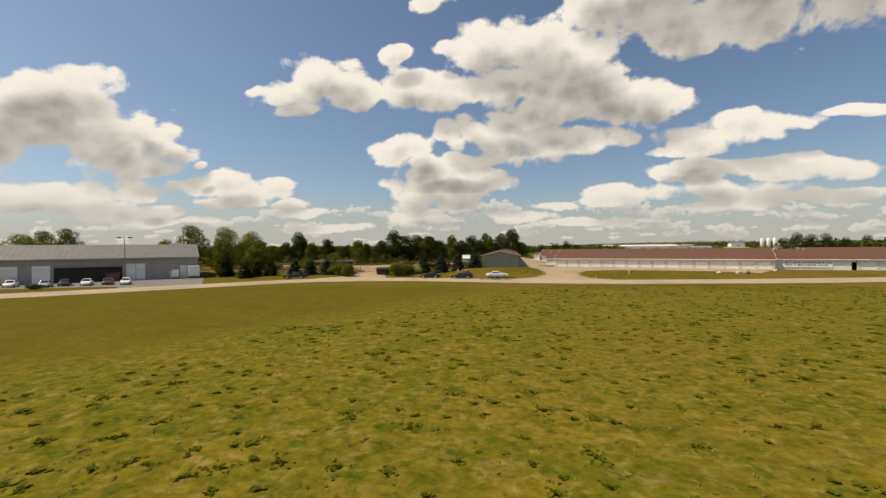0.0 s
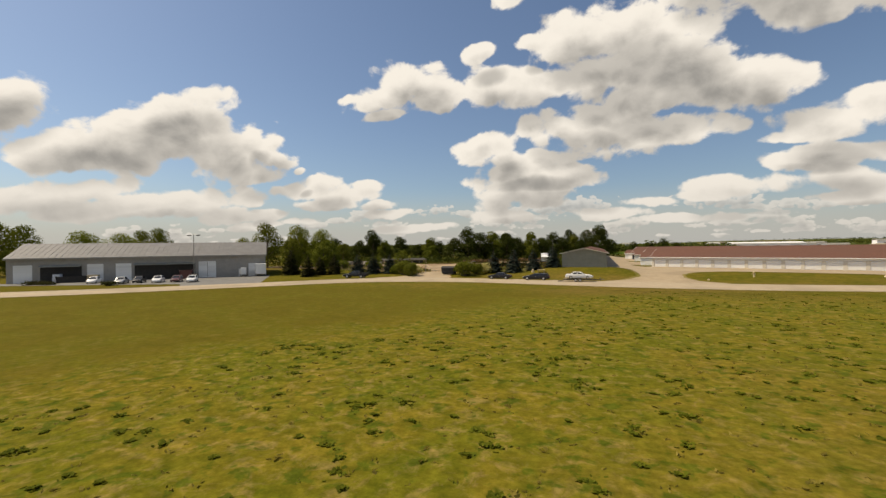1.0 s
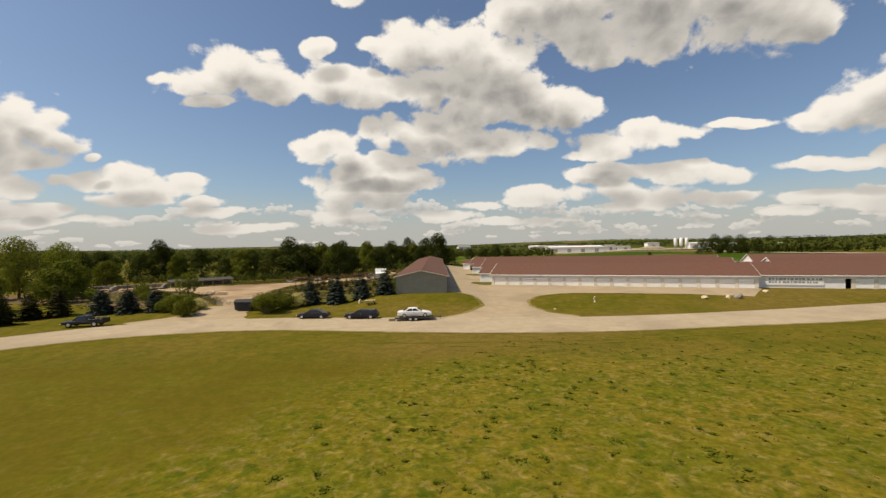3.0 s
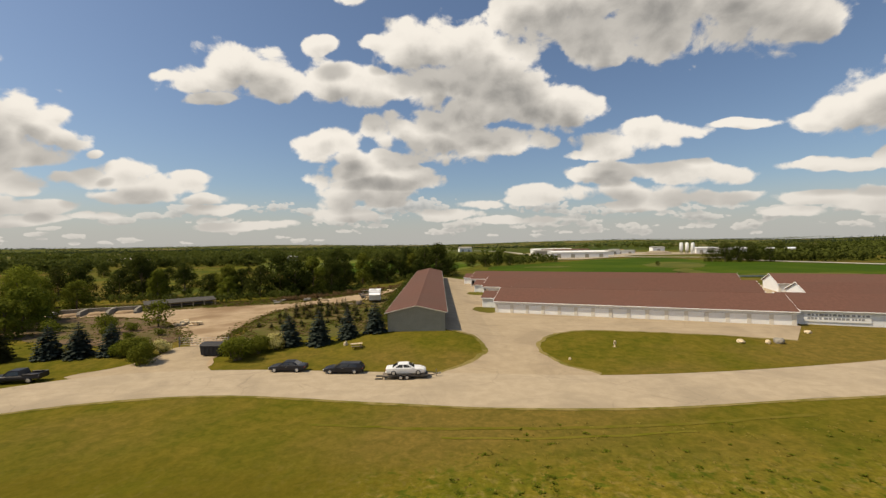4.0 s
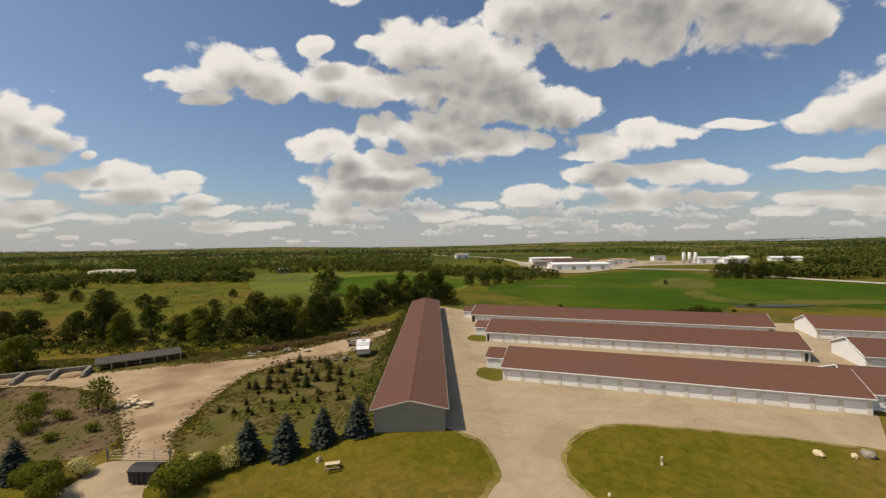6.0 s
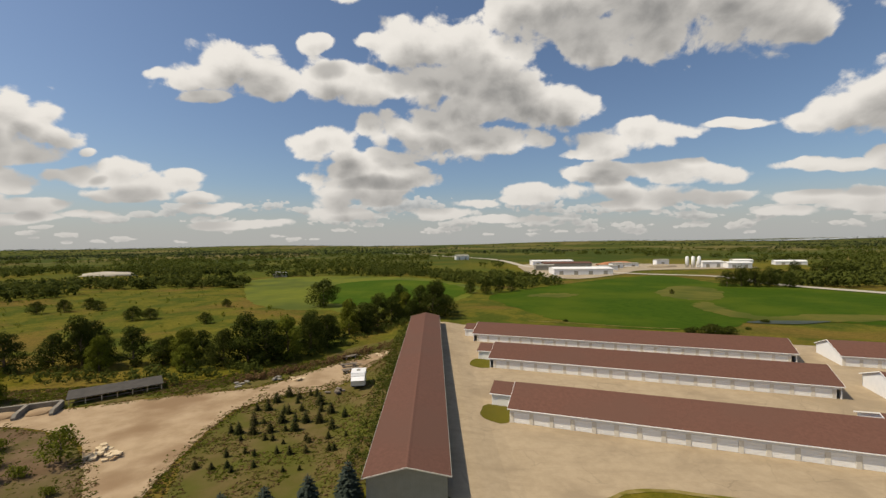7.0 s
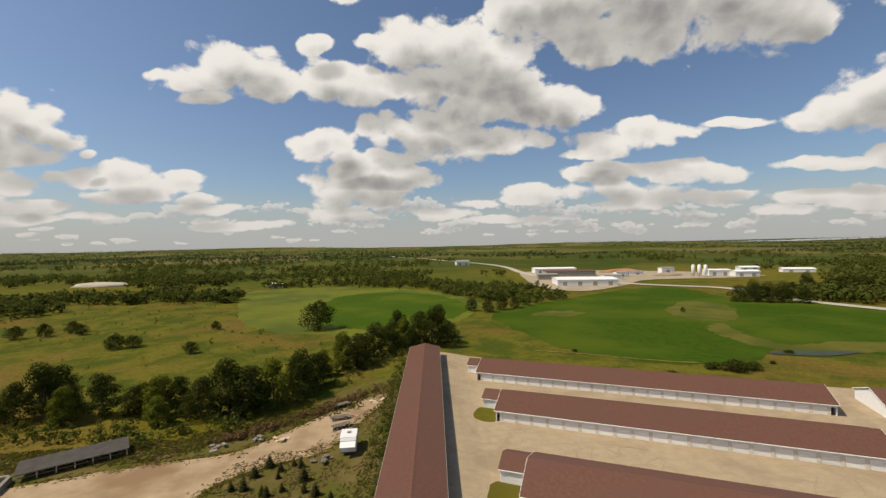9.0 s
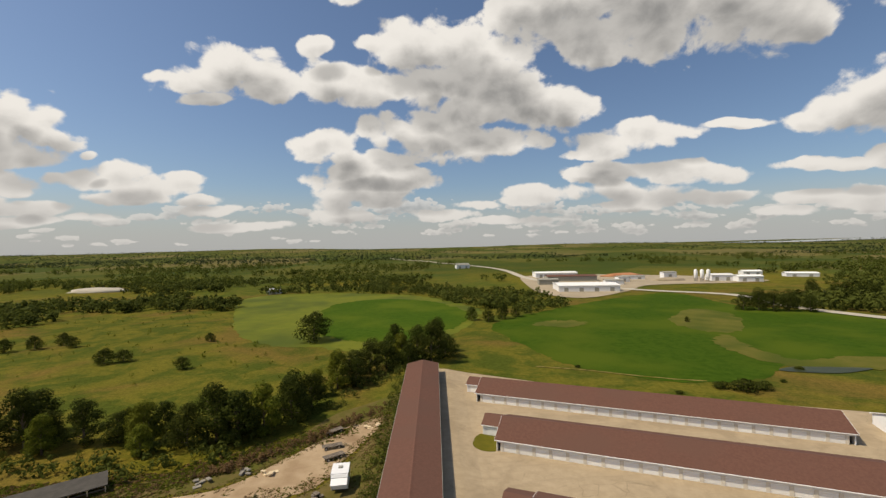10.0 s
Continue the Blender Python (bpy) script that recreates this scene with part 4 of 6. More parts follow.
# nursery rows of young conifers
rnd = random.Random(5)
small = [conifer(31, "young dark conifer in a nursery row", 2.0, 1.5, M_CONIFER, 10, 11, "sapling", "nursery saplings"),
         conifer(32, "young dark conifer in a nursery row", 1.8, 1.35, M_CONIFER, 10, 11, "sapling", "nursery saplings")]
rows = []
for k, (y, x0, x1) in enumerate(((43, -30, -22), (39, -33, -20), (34.5, -33, -15), (30, -32, -12), (25.5, -34, -12), (21, -30, -11), (16, -30, -10), (12, -34, -16))):
    x = x0
    while x < x1:
        if rnd.random() > 0.16:
            rows.append((x + rnd.uniform(-1.0, 1.0), y + rnd.uniform(-1.2, 1.2), rnd.uniform(0.8, 1.55) if k < 5 else rnd.uniform(0.5, 0.9)))
        x += 2.5
plant(small, rows, 6, 1.0, 0.12)

# tree line behind the yard
broad = [broadleaf(41, "tall leafy tree in the field hedgerow", 11.5, 10.0, M_LEAF_DARK, 4200, low=0.1), broadleaf(42, "tall leafy tree in the field hedgerow", 12.5, 9.0, M_LEAF_DARK, 4200, low=0.12),
         broadleaf(43, "broad leafy tree in the field hedgerow", 9.5, 10.5, M_LEAF_DARK, 4200, low=0.06), broadleaf(44, "leafy tree in the field hedgerow", 10.5, 8.0, M_LEAF, 4200, low=0.08)]
line = [(-33, 93, 1.0), (-38, 90, 0.9), (-48, 78, 0.9), (-66, 66, 0.7), (-101, 78), (-116, 67, 0.9), (-124, 68, 0.9), (-134, 66), (-147, 80, 1.1), (-23, 112, 0.7), (-6, 133, 0.8), (-29, 110), (-25, 119), (-20, 126), (-15, 133), (-9, 139), (-3, 143), (3, 139, 1.15), (9, 148), (-34, 103, 0.8), (-12, 145, 1.1), (6, 158),
        (-36, 84, 1.0), (-41, 77, 1.15), (-46, 73, 1.15), (-51, 72, 1.1), (-57, 70), (-69, 72, 0.85), 
        (-76, 73, 0.75), (-84, 72, 0.75), (-92, 71, 0.8), (-75, 75, 0.8), (-66, 76, 0.85), (-98, 71, 0.95), (-105, 70, 1.0), (-90, 67, 0.7), (-140, 72)]
plant(broad, line, 7, 1.1, 0.2)
wide = [broadleaf(45, "leafy tree standing behind the workshop", 13, 11, M_LEAF, 5600, 0.42, low=0.12), broadleaf(46, "leafy tree standing behind the workshop", 12.5, 12, M_LEAF_BRIGHT, 5600, 0.42, low=0.12)]
plant(wide, [(-172, -34), (-163, -14, 1.0), (-182, -22), (-152, -8, 0.9), (-143, -2, 0.78), (-117, 10, 0.6), (-108, 12, 0.9), (-186, -48, 1.0), (-196, -36), (-99, 18, 0.85), (-164, -44, 0.9), (-92, 22, 0.8), (-157, 2, 0.75)], 8, 1.22)
plant([broadleaf(47, "leafy tree between the workshop and the yard", 9.0, 8.2, M_LEAF, 3600, low=0.06)],
      [(-83, -6), (-80, 6), (-84, 14, 1.1), (-92, 26), (-104, 34), (-96, 42, 0.9), (-112, 48), (-122, 40)], 9)
plant([broadleaf(48, "small ragged tree on the bare yard bank", 6.2, 6.5, M_LEAF, 900, 0.45)], [(-56.5, 15.5), (-63, 9, 0.7)], 10)
plant([broadleaf(49, "lone rounded tree in the meadow", 8.5, 10.5, M_LEAF_DARK, low=0.12)],
      [(-57.9, 186, 1.7), (-165, 304, 1.2), (-138, 150, 0.8), (-132, 153, 0.7), (-98.5, 139, 0.55), (-114, 191, 0.6), (-196, 181, 0.8), (-189, 190, 0.7), (-206, 176, 0.8), (-180, 184, 0.6)], 11)
plant([broadleaf(50, "dense dark tree beside the crop field", 10, 11, M_LEAF_DARK, low=0.1)],
      [(216, 252, 1.2), (224, 249, 1.3), (232, 246, 1.25), (240, 243, 1.2), (250, 238, 1.0), (315, 308, 1.2), (326, 300, 1.3), (334, 288, 1.2), (346, 290, 1.3), (322, 318, 1.2), (338, 304, 1.1), (48, 238, 0.9), (38, 230, 0.8), (58, 245, 0.8), (28, 236, 0.8), (154, 214, 0.3)], 12)
plant([shrub(51, "dark spreading bush at the crop field edge", 7.5, 3.6, M_LEAF_DARK, 1500, 0.4)], [(104, 98, 1.25), (98, 101, 0.8), (110, 99, 0.9), (139, 118, 0.5), (82, 97, 0.4), (122, 105, 0.35), (60, 128, 0.4)], 14)

# vehicles
M_CARBLACK = material("black_car_paint", (0.012, 0.012, 0.016), (0.016, 0.016, 0.020), 3.0, 0.35, 0.0, 30.0, spec=0.35)
M_CARWHITE = material("white_car_paint", (0.78, 0.78, 0.77), (0.82, 0.82, 0.81), 3.0, 0.3, 0.0, 30.0, spec=0.5)
M_CARSILVER = material("silver_car_paint", (0.42, 0.42, 0.42), (0.47, 0.47, 0.46), 3.0, 0.3, 0.0, 30.0, metal=0.4, spec=0.5)
M_CARRED = material("maroon_car_paint", (0.10, 0.030, 0.028), (0.12, 0.035, 0.030), 3.0, 0.3, 0.0, 30.0, spec=0.5)
M_GLASS = material("dark_car_glass", (0.015, 0.018, 0.020), (0.02, 0.023, 0.025), 2.0, 0.06, 0.0, 30.0, spec=0.7)
M_TYRE = material("tyre_rubber", (0.022, 0.022, 0.022), (0.03, 0.03, 0.03), 6.0, 0.9, 0.1, 40.0)
M_RIM = material("wheel_metal", (0.50, 0.50, 0.50), (0.56, 0.56, 0.56), 6.0, 0.35, 0.0, 40.0, metal=0.7)
M_LAMP = material("lamp_lens", (0.70, 0.70, 0.66), (0.75, 0.75, 0.72), 6.0, 0.15, 0.0, 40.0, spec=0.6)
M_REDLENS = material("tail_lens", (0.30, 0.02, 0.02), (0.34, 0.03, 0.03), 6.0, 0.2, 0.0, 40.0, spec=0.6)
M_STEEL = material("galvanised_steel", (0.22, 0.21, 0.19), (0.28, 0.27, 0.25), 4.0, 0.5, 0.05, 30.0, metal=0.5)
M_DECK = material("weathered_planks", (0.14, 0.115, 0.09), (0.20, 0.165, 0.13), 2.0, 0.9, 0.3, 20.0)
M_CONC = material("grey_concrete_block", (0.20, 0.18, 0.15), (0.27, 0.245, 0.20), 1.5, 0.9, 0.3, 15.0)
M_TARP = material("black_tarpaulin", (0.020, 0.020, 0.022), (0.032, 0.032, 0.034), 1.5, 0.7, 0.3, 8.0)
M_ASPHALT = material("grey_asphalt", (0.15, 0.145, 0.135), (0.19, 0.185, 0.17), 0.5, 0.9, 0.2, 10.0)
M_STONE = material("pale_limestone", (0.56, 0.44, 0.28), (0.68, 0.55, 0.37), 1.5, 0.9, 0.3, 12.0)
M_INK = material("grey_lettering", (0.26, 0.26, 0.27), (0.30, 0.30, 0.31), 4.0, 0.6, 0.0, 30.0)
M_DARKROOF = material("tarred_roof", (0.05, 0.046, 0.040), (0.075, 0.068, 0.058), 0.6, 0.9, 0.3, 10.0)


def lathe(profile, sides=18, axis="y"):
    """A turned shape: (radius, place) along the axis."""
    bm = bmesh.new()
    rings = []
    for r, w in profile:
        ring = []
        for k in range(sides):
            a = 2 * math.pi * k / sides
            ring.append(bm.verts.new((math.cos(a) * r, w, math.sin(a) * r) if axis == "y" else (math.cos(a) * r, math.sin(a) * r, w)))
        rings.append(ring)
    for a, b in zip(rings, rings[1:]):
        for k in range(sides):
            bm.faces.new((a[k], a[(k + 1) % sides], b[(k + 1) % sides], b[k]))
    bm.faces.new(rings[0][::-1])
    bm.faces.new(rings[-1])
    bmesh.ops.recalc_face_normals(bm, faces=bm.faces)
    return bm


TYRE = mesh_of("tyre", lathe([(0.21, -0.10), (0.30, -0.115), (0.335, -0.08), (0.335, 0.08), (0.30, 0.115), (0.21, 0.10)], 20), M_TYRE, True)
RIM = mesh_of("rim", lathe([(0.05, -0.125), (0.19, -0.115), (0.215, -0.10), (0.215, 0.10), (0.19, 0.115), (0.05, 0.125)], 20), M_RIM)


def wheel(parent, x, y, r=0.335):
    w = new("wheel")
    w.parent = parent
    w.matrix_basis = pose(x, y, r) @ Matrix.Scale(r / 0.335, 4)
    part("tyre", TYRE, None, w)
    part("rim", RIM, None, w)
    return w


def loft(stations):
    """A car's lower shell: (x, half width, sill z, belt z, crown z) from tail to nose."""
    bm = bmesh.new()
    rings = []
    for x, w, zs, zb, zc in stations:
        pts = [(-w * 0.86, zs), (-w * 0.98, zs + 0.10), (-w, (zs + zb) * 0.52), (-w * 0.97, zb - 0.05), (-w * 0.88, zb), (-w * 0.4, zc), (w * 0.4, zc), (w * 0.88, zb), (w * 0.97, zb - 0.05), (w, (zs + zb) * 0.52), (w * 0.98, zs + 0.10), (w * 0.86, zs)]
        rings.append([bm.verts.new((x, y, z)) for y, z in pts])
    n = len(rings[0])
    for a, b in zip(rings, rings[1:]):
        for k in range(n):
            bm.faces.new((a[k], a[(k + 1) % n], b[(k + 1) % n], b[k]))
    bm.faces.new(rings[0][::-1])
    bm.faces.new(rings[-1])
    bmesh.ops.recalc_face_normals(bm, faces=bm.faces)
    return bm


def cabin(bm, x0, x1, x2, x3, w0, w1, z0, z1):
    """Greenhouse: base from x0 to x3, roof from x1 to x2."""
    lo = [(x0, -w0, z0), (x3, -w0, z0), (x3, w0, z0), (x0, w0, z0)]
    hi = [(x1, -w1, z1), (x2, -w1, z1), (x2, w1, z1), (x1, w1, z1)]
    a = [bm.verts.new(p) for p in lo]
    b = [bm.verts.new(p) for p in hi]
    for i in range(4):
        bm.faces.new((a[i], a[(i + 1) % 4], b[(i + 1) % 4], b[i]))
    bm.faces.new(b)
    bm.faces.new(a[::-1])
    bmesh.ops.bevel(bm, geom=bm.edges[:], offset=0.05, segments=2, affect="EDGES", profile=0.7)
    return bm


def quad_panel(pts, out, t=0.012):
    """A thin pane laid just proud of a surface."""
    bm = bmesh.new()
    o = Vector(out).normalized()
    a = [bm.verts.new(Vector(p) + o * 0.004) for p in pts]
    b = [bm.verts.new(Vector(p) + o * t) for p in pts]
    bm.faces.new(b)
    bm.faces.new(a[::-1])
    for i in range(4):
        bm.faces.new((a[i], a[(i + 1) % 4], b[(i + 1) % 4], b[i]))
    bmesh.ops.recalc_face_normals(bm, faces=bm.faces)
    return bm


def between(a, b, k):
    return Vector(a) * (1 - k) + Vector(b) * k


def car(label, paint, m, name="car", L=5.3, W=0.96, H=1.42, wagon=False):
    """Saloon: nose to +x. Body shell, cabin, panes, lamps, bumpers, four wheels."""
    c = thing(name, label, "car", m)
    h = L / 2
    st = [(-h, W * 0.74, 0.38, 0.78, 0.80), (-h + 0.15, W * 0.90, 0.28, 0.92, 0.96), (-h * 0.62, W, 0.22, 0.98, 1.01), (-h * 0.1, W, 0.20, 0.96, 0.98), (h * 0.36, W, 0.20, 0.94, 0.99), (h * 0.72, W * 0.97, 0.22, 0.84, 0.90), (h - 0.2, W * 0.86, 0.26, 0.70, 0.75), (h, W * 0.66, 0.34, 0.58, 0.60)]
    part("body", loft(st), paint, c, smooth=False)
    x0, x1, x2, x3 = (-h * 0.95, -h * 0.80, h * 0.12, h * 0.46) if wagon else (-h * 0.70, -h * 0.36, h * 0.12, h * 0.46)
    w0, w1, z0, z1 = W * 0.88, W * 0.70, 0.93, H
    part("cabin", cabin(bmesh.new(), x0, x1, x2, x3, w0, w1, z0, z1), paint, c)
    def on(side, kx, kz):
        lo = between((x0, side * w0, z0), (x3, side * w0, z0), kx)
        hi = between((x1, side * w1, z1), (x2, side * w1, z1), kx)
        return between(lo, hi, kz)
    for s in (-1, 1):
        for a, b in ((0.14, 0.47), (0.52, 0.88)):
            p = [on(s, a, 0.14), on(s, b, 0.14), on(s, b - (0.05 if b > 0.8 else 0), 0.86), on(s, a + (0.04 if a < 0.2 else 0), 0.86)]
            part("side_window", quad_panel(p, (0, s, 0.35), 0.012), M_GLASS, c)
        part("door_mirror", boxes((h * 0.30, h * 0.37, s * W - 0.06, s * W + 0.10, 0.94, 1.06), bevel=0.02), paint, c)
        part("door_handle", boxes((-h * 0.06, h * 0.02, s * W - 0.012, s * W + 0.02, 0.76, 0.79)), M_RIM, c)
    def across(xa, xb, k0, k1, nrm, nm):
        e = []
        for k in (k0, k1):
            y = w0 + (w1 - w0) * k - 0.10
            x, z = xa + (xb - xa) * k, z0 + (z1 - z0) * k
            e.append((x, y, z))
        p = [(e[0][0], -e[0][1], e[0][2]), (e[0][0], e[0][1], e[0][2]), (e[1][0], e[1][1], e[1][2]), (e[1][0], -e[1][1], e[1][2])]
        part(nm, quad_panel(p, nrm, 0.014), M_GLASS, c)
    across(x3, x2, 0.1, 0.9, (0.5, 0, 0.8), "windscreen")
    across(x0, x1, 0.12, 0.88, (-0.6, 0, 0.7), "rear_window")
    for s in (-1, 1):
        part("headlight", boxes((h - 0.24, h - 0.08, s * W * 0.66 - 0.17, s * W * 0.66 + 0.17, 0.52, 0.65), bevel=0.03), M_LAMP, c)
        part("tail_light", boxes((-h - 0.01, -h + 0.12, s * W * 0.68 - 0.16, s * W * 0.68 + 0.16, 0.68, 0.80), bevel=0.02), M_REDLENS, c)
        for x in (h * 0.62, -h * 0.60):
            wheel(c, x, s * (W - 0.10))
    part("bumper", boxes((h - 0.14, h + 0.03, -W * 0.68, W * 0.68, 0.30, 0.46), bevel=0.04), paint, c)
    part("bumper", boxes((-h - 0.04, -h + 0.12, -W * 0.74, W * 0.74, 0.34, 0.52), bevel=0.04), paint, c)
    return c


def pickup(label, paint, m):
    c = thing("pickup_truck", label, "pickup truck", m)
    W, h = 1.02, 3.0
    st = [(-h, W * 0.96, 0.50, 0.95, 0.96), (-h * 0.3, W, 0.42, 1.0, 1.01), (h * 0.42, W, 0.40, 1.02, 1.06), (h * 0.85, W * 0.97, 0.42, 0.96, 1.02), (h, W * 0.85, 0.50, 0.82, 0.86)]
    part("body", loft(st), paint, c)
    part("cabin", cabin(bmesh.new(), -h * 0.30, -h * 0.22, h * 0.24, h * 0.48, W * 0.9, W * 0.76, 1.0, 1.72), paint, c)
    bm = bmesh.new()
    for s in (-1, 1):
        box(bm, -h + 0.05, -h * 0.32, s * W * 0.93 - 0.06, s * W * 0.93 + 0.06, 0.96, 1.22, 0.02)
    part("bed_side", bm, paint, c)
    part("tailgate", boxes((-h - 0.01, -h + 0.07, -W * 0.86, W * 0.86, 0.72, 1.22), bevel=0.02), paint, c)
    for s in (-1, 1):
        p = [(-h * 0.20, s * W * 0.885, 1.10), (h * 0.34, s * W * 0.885, 1.10), (h * 0.20, s * W * 0.79, 1.58), (-h * 0.17, s * W * 0.79, 1.58)]
        part("side_window", quad_panel(p, (0, s, 0.2), 0.03), M_GLASS, c)
        for x in (h * 0.62, -h * 0.58):
            wheel(c, x, s * (W - 0.1), 0.40)
        part("headlight", boxes((h - 0.16, h - 0.02, s * 0.66 - 0.15, s * 0.66 + 0.15, 0.66, 0.82), bevel=0.02), M_LAMP, c)
    p = [(h * 0.45, -W * 0.78, 1.10), (h * 0.45, W * 0.78, 1.10), (h * 0.275, W * 0.68, 1.62), (h * 0.275, -W * 0.68, 1.62)]
    part("windscreen", quad_panel(p, (0.7, 0, 0.5), 0.04), M_GLASS, c)
    part("bumper", boxes((h - 0.1, h + 0.1, -W * 0.9, W * 0.9, 0.42, 0.60), bevel=0.03), M_STEEL, c)
    return c


def car_trailer(m):
    t = thing("car_trailer", "low black flatbed car trailer with twin axles", "trailer", m)
    part("frame", boxes((-3.1, 2.9, -1.05, -0.93, 0.34, 0.46), (-3.1, 2.9, 0.93, 1.05, 0.34, 0.46), (-3.1, -2.98, -0.93, 0.93, 0.34, 0.46), (2.78, 2.9, -0.93, 0.93, 0.34, 0.46)), M_BLACK, t)
    plank = mesh_of("deck_board", boxes((-3.05, 2.85, -0.088, 0.088, 0.46, 0.50)), M_DECK)
    for i in range(10):
        part("deck_board", plank, None, t, m=pose(0, -0.9 + i * 0.2, 0))
    for s in (-1, 1):
        bm = bmesh.new()
        prism(bm, [(-1.25, 0.5), (-1.1, 0.74), (0.55, 0.74), (0.7, 0.5), (0.66, 0.5), (0.52, 0.70), (-1.07, 0.70), (-1.21, 0.5)], "y", s * 1.20 - 0.14, s * 1.20 + 0.14)
        part("mudguard", bm, M_BLACK, t)
        for x in (-0.7, 0.15):
            wheel(t, x, s * 1.2, 0.32)
        part("ramp", boxes((-4.1, -3.12, s * 0.62 - 0.2, s * 0.62 + 0.2, 0.05, 0.11)), M_BLACK, t)
    bm = bmesh.new()
    tube(bm, [(2.85, -0.9, 0.4), (4.3, 0, 0.42)], 0.055, 6)
    tube(bm, [(2.85, 0.9, 0.4), (4.3, 0, 0.42)], 0.055, 6)
    part("drawbar", bm, M_BLACK, t)
    part("hitch", boxes((4.2, 4.6, -0.09, 0.09, 0.36, 0.52), bevel=0.02), M_STEEL, t)
    part("jack", tube(bmesh.new(), [(4.0, 0.16, -0.02), (4.0, 0.16, 0.95)], 0.04, 6), M_STEEL, t)
    return t


def at(x, y, dz=0.03, rz=0.0):
    return pose(x, y, G(x, y) + dz, 0, 0, rz)


car("black saloon car parked nose-out along the road edge", M_CARBLACK, at(-17.4, -16.6, 0.05, 176), wagon=False)
car("black estate car parked along the road edge", M_CARBLACK, at(-9.2, -17.9, 0.05, 177), wagon=True, L=5.6)
car_trailer(at(-0.3, -20.6, 0.05, 2))
car("white saloon car loaded on a flatbed trailer", M_CARWHITE, at(-0.35, -20.6, 0.56, 2))
pickup("black pickup truck parked along the road edge", M_CARBLACK, at(-52.5, -19.6, 0.05, 189))

# car park by the workshop
BARN = Matrix.Translation((-126.2, -51.8, 0)) @ Matrix.Rotation(radians(42), 4, "Z")


def lot(u, v):
    p = BARN @ Vector((u * 0.874, v, 0))
    return p.x, p.y


lot_out = [(-133, -57), (-131, -60), (-108, -51.5), (-82, -43.0), (-77.5, -46.6), (-66.2, -36.6), (-79.5, -19), (-84.2, -13.6), (-126.6, -51.6)]
tagged(sheet("car_park", lot_out, 0.045, M_ASPHALT), "grey asphalt car park in front of the workshop", "car park", kind="structure")
for x, y, paint, lab, kind in ((-106.3, -45.2, M_CARWHITE, "white car parked in the workshop car park", 0), (-98.0, -44.6, M_CARSILVER, "silver car parked in the workshop car park", 0), (-96.8, -41.4, M_CARBLACK, "black car parked in the workshop car park", 0),
                               (-92.6, -40.0, M_CARWHITE, "white car parked in the workshop car park", 0), (-89.2, -38.0, M_CARRED, "maroon car parked in the workshop car park", 1), (-85.3, -37.2, M_CARWHITE, "white car parked in the workshop car park", 1)):
    tagged(car(lab, paint, at(x, y, 0.06, -50), wagon=bool(kind), L=4.6, H=1.5), group="cars in the car park")
pickup("white pickup truck beside the workshop", M_CARWHITE, at(-131.0, -56.5, 0.06, 42))
for u, x, y in ((4, -126, -60.5), (11, -115.5, -52.3), (14, -112.2, -51.2), (19, -95.0, -49.2)):
    b = shrub(70 + u, "low dark spreading juniper on the car park verge", 4.2, 1.3, M_CONIFER, 420, 0.3)
    b.matrix_basis = at(x, y, -0.05)


def street_lamp():
    x, y = -90.2, -32.6
    t = thing("street_lamp", "tall car park lamp with two heads on a steel pole", "lamp post", at(x, y, 0.04))
    part("base", lathe([(0.32, 0.0), (0.32, 0.7), (0.26, 0.78)], 12, "z"), M_CONC, t)
    part("pole", tube(bmesh.new(), [(0, 0, 0.75), (0, 0, 6), (0, 0, 11.2)], 0.12, 8, 0.07), M_STEEL, t)
    part("arm", tube(bmesh.new(), [(-1.2, 0, 11.0), (0, 0, 11.15), (1.2, 0, 11.0)], 0.05, 6), M_STEEL, t)
    for s in (-1, 1):
        part("lamp_head", boxes((s * 1.5 - 0.45, s * 1.5 + 0.45, -0.25, 0.25, 10.85, 11.1), bevel=0.05), M_BLACK, t)
    return t


street_lamp()

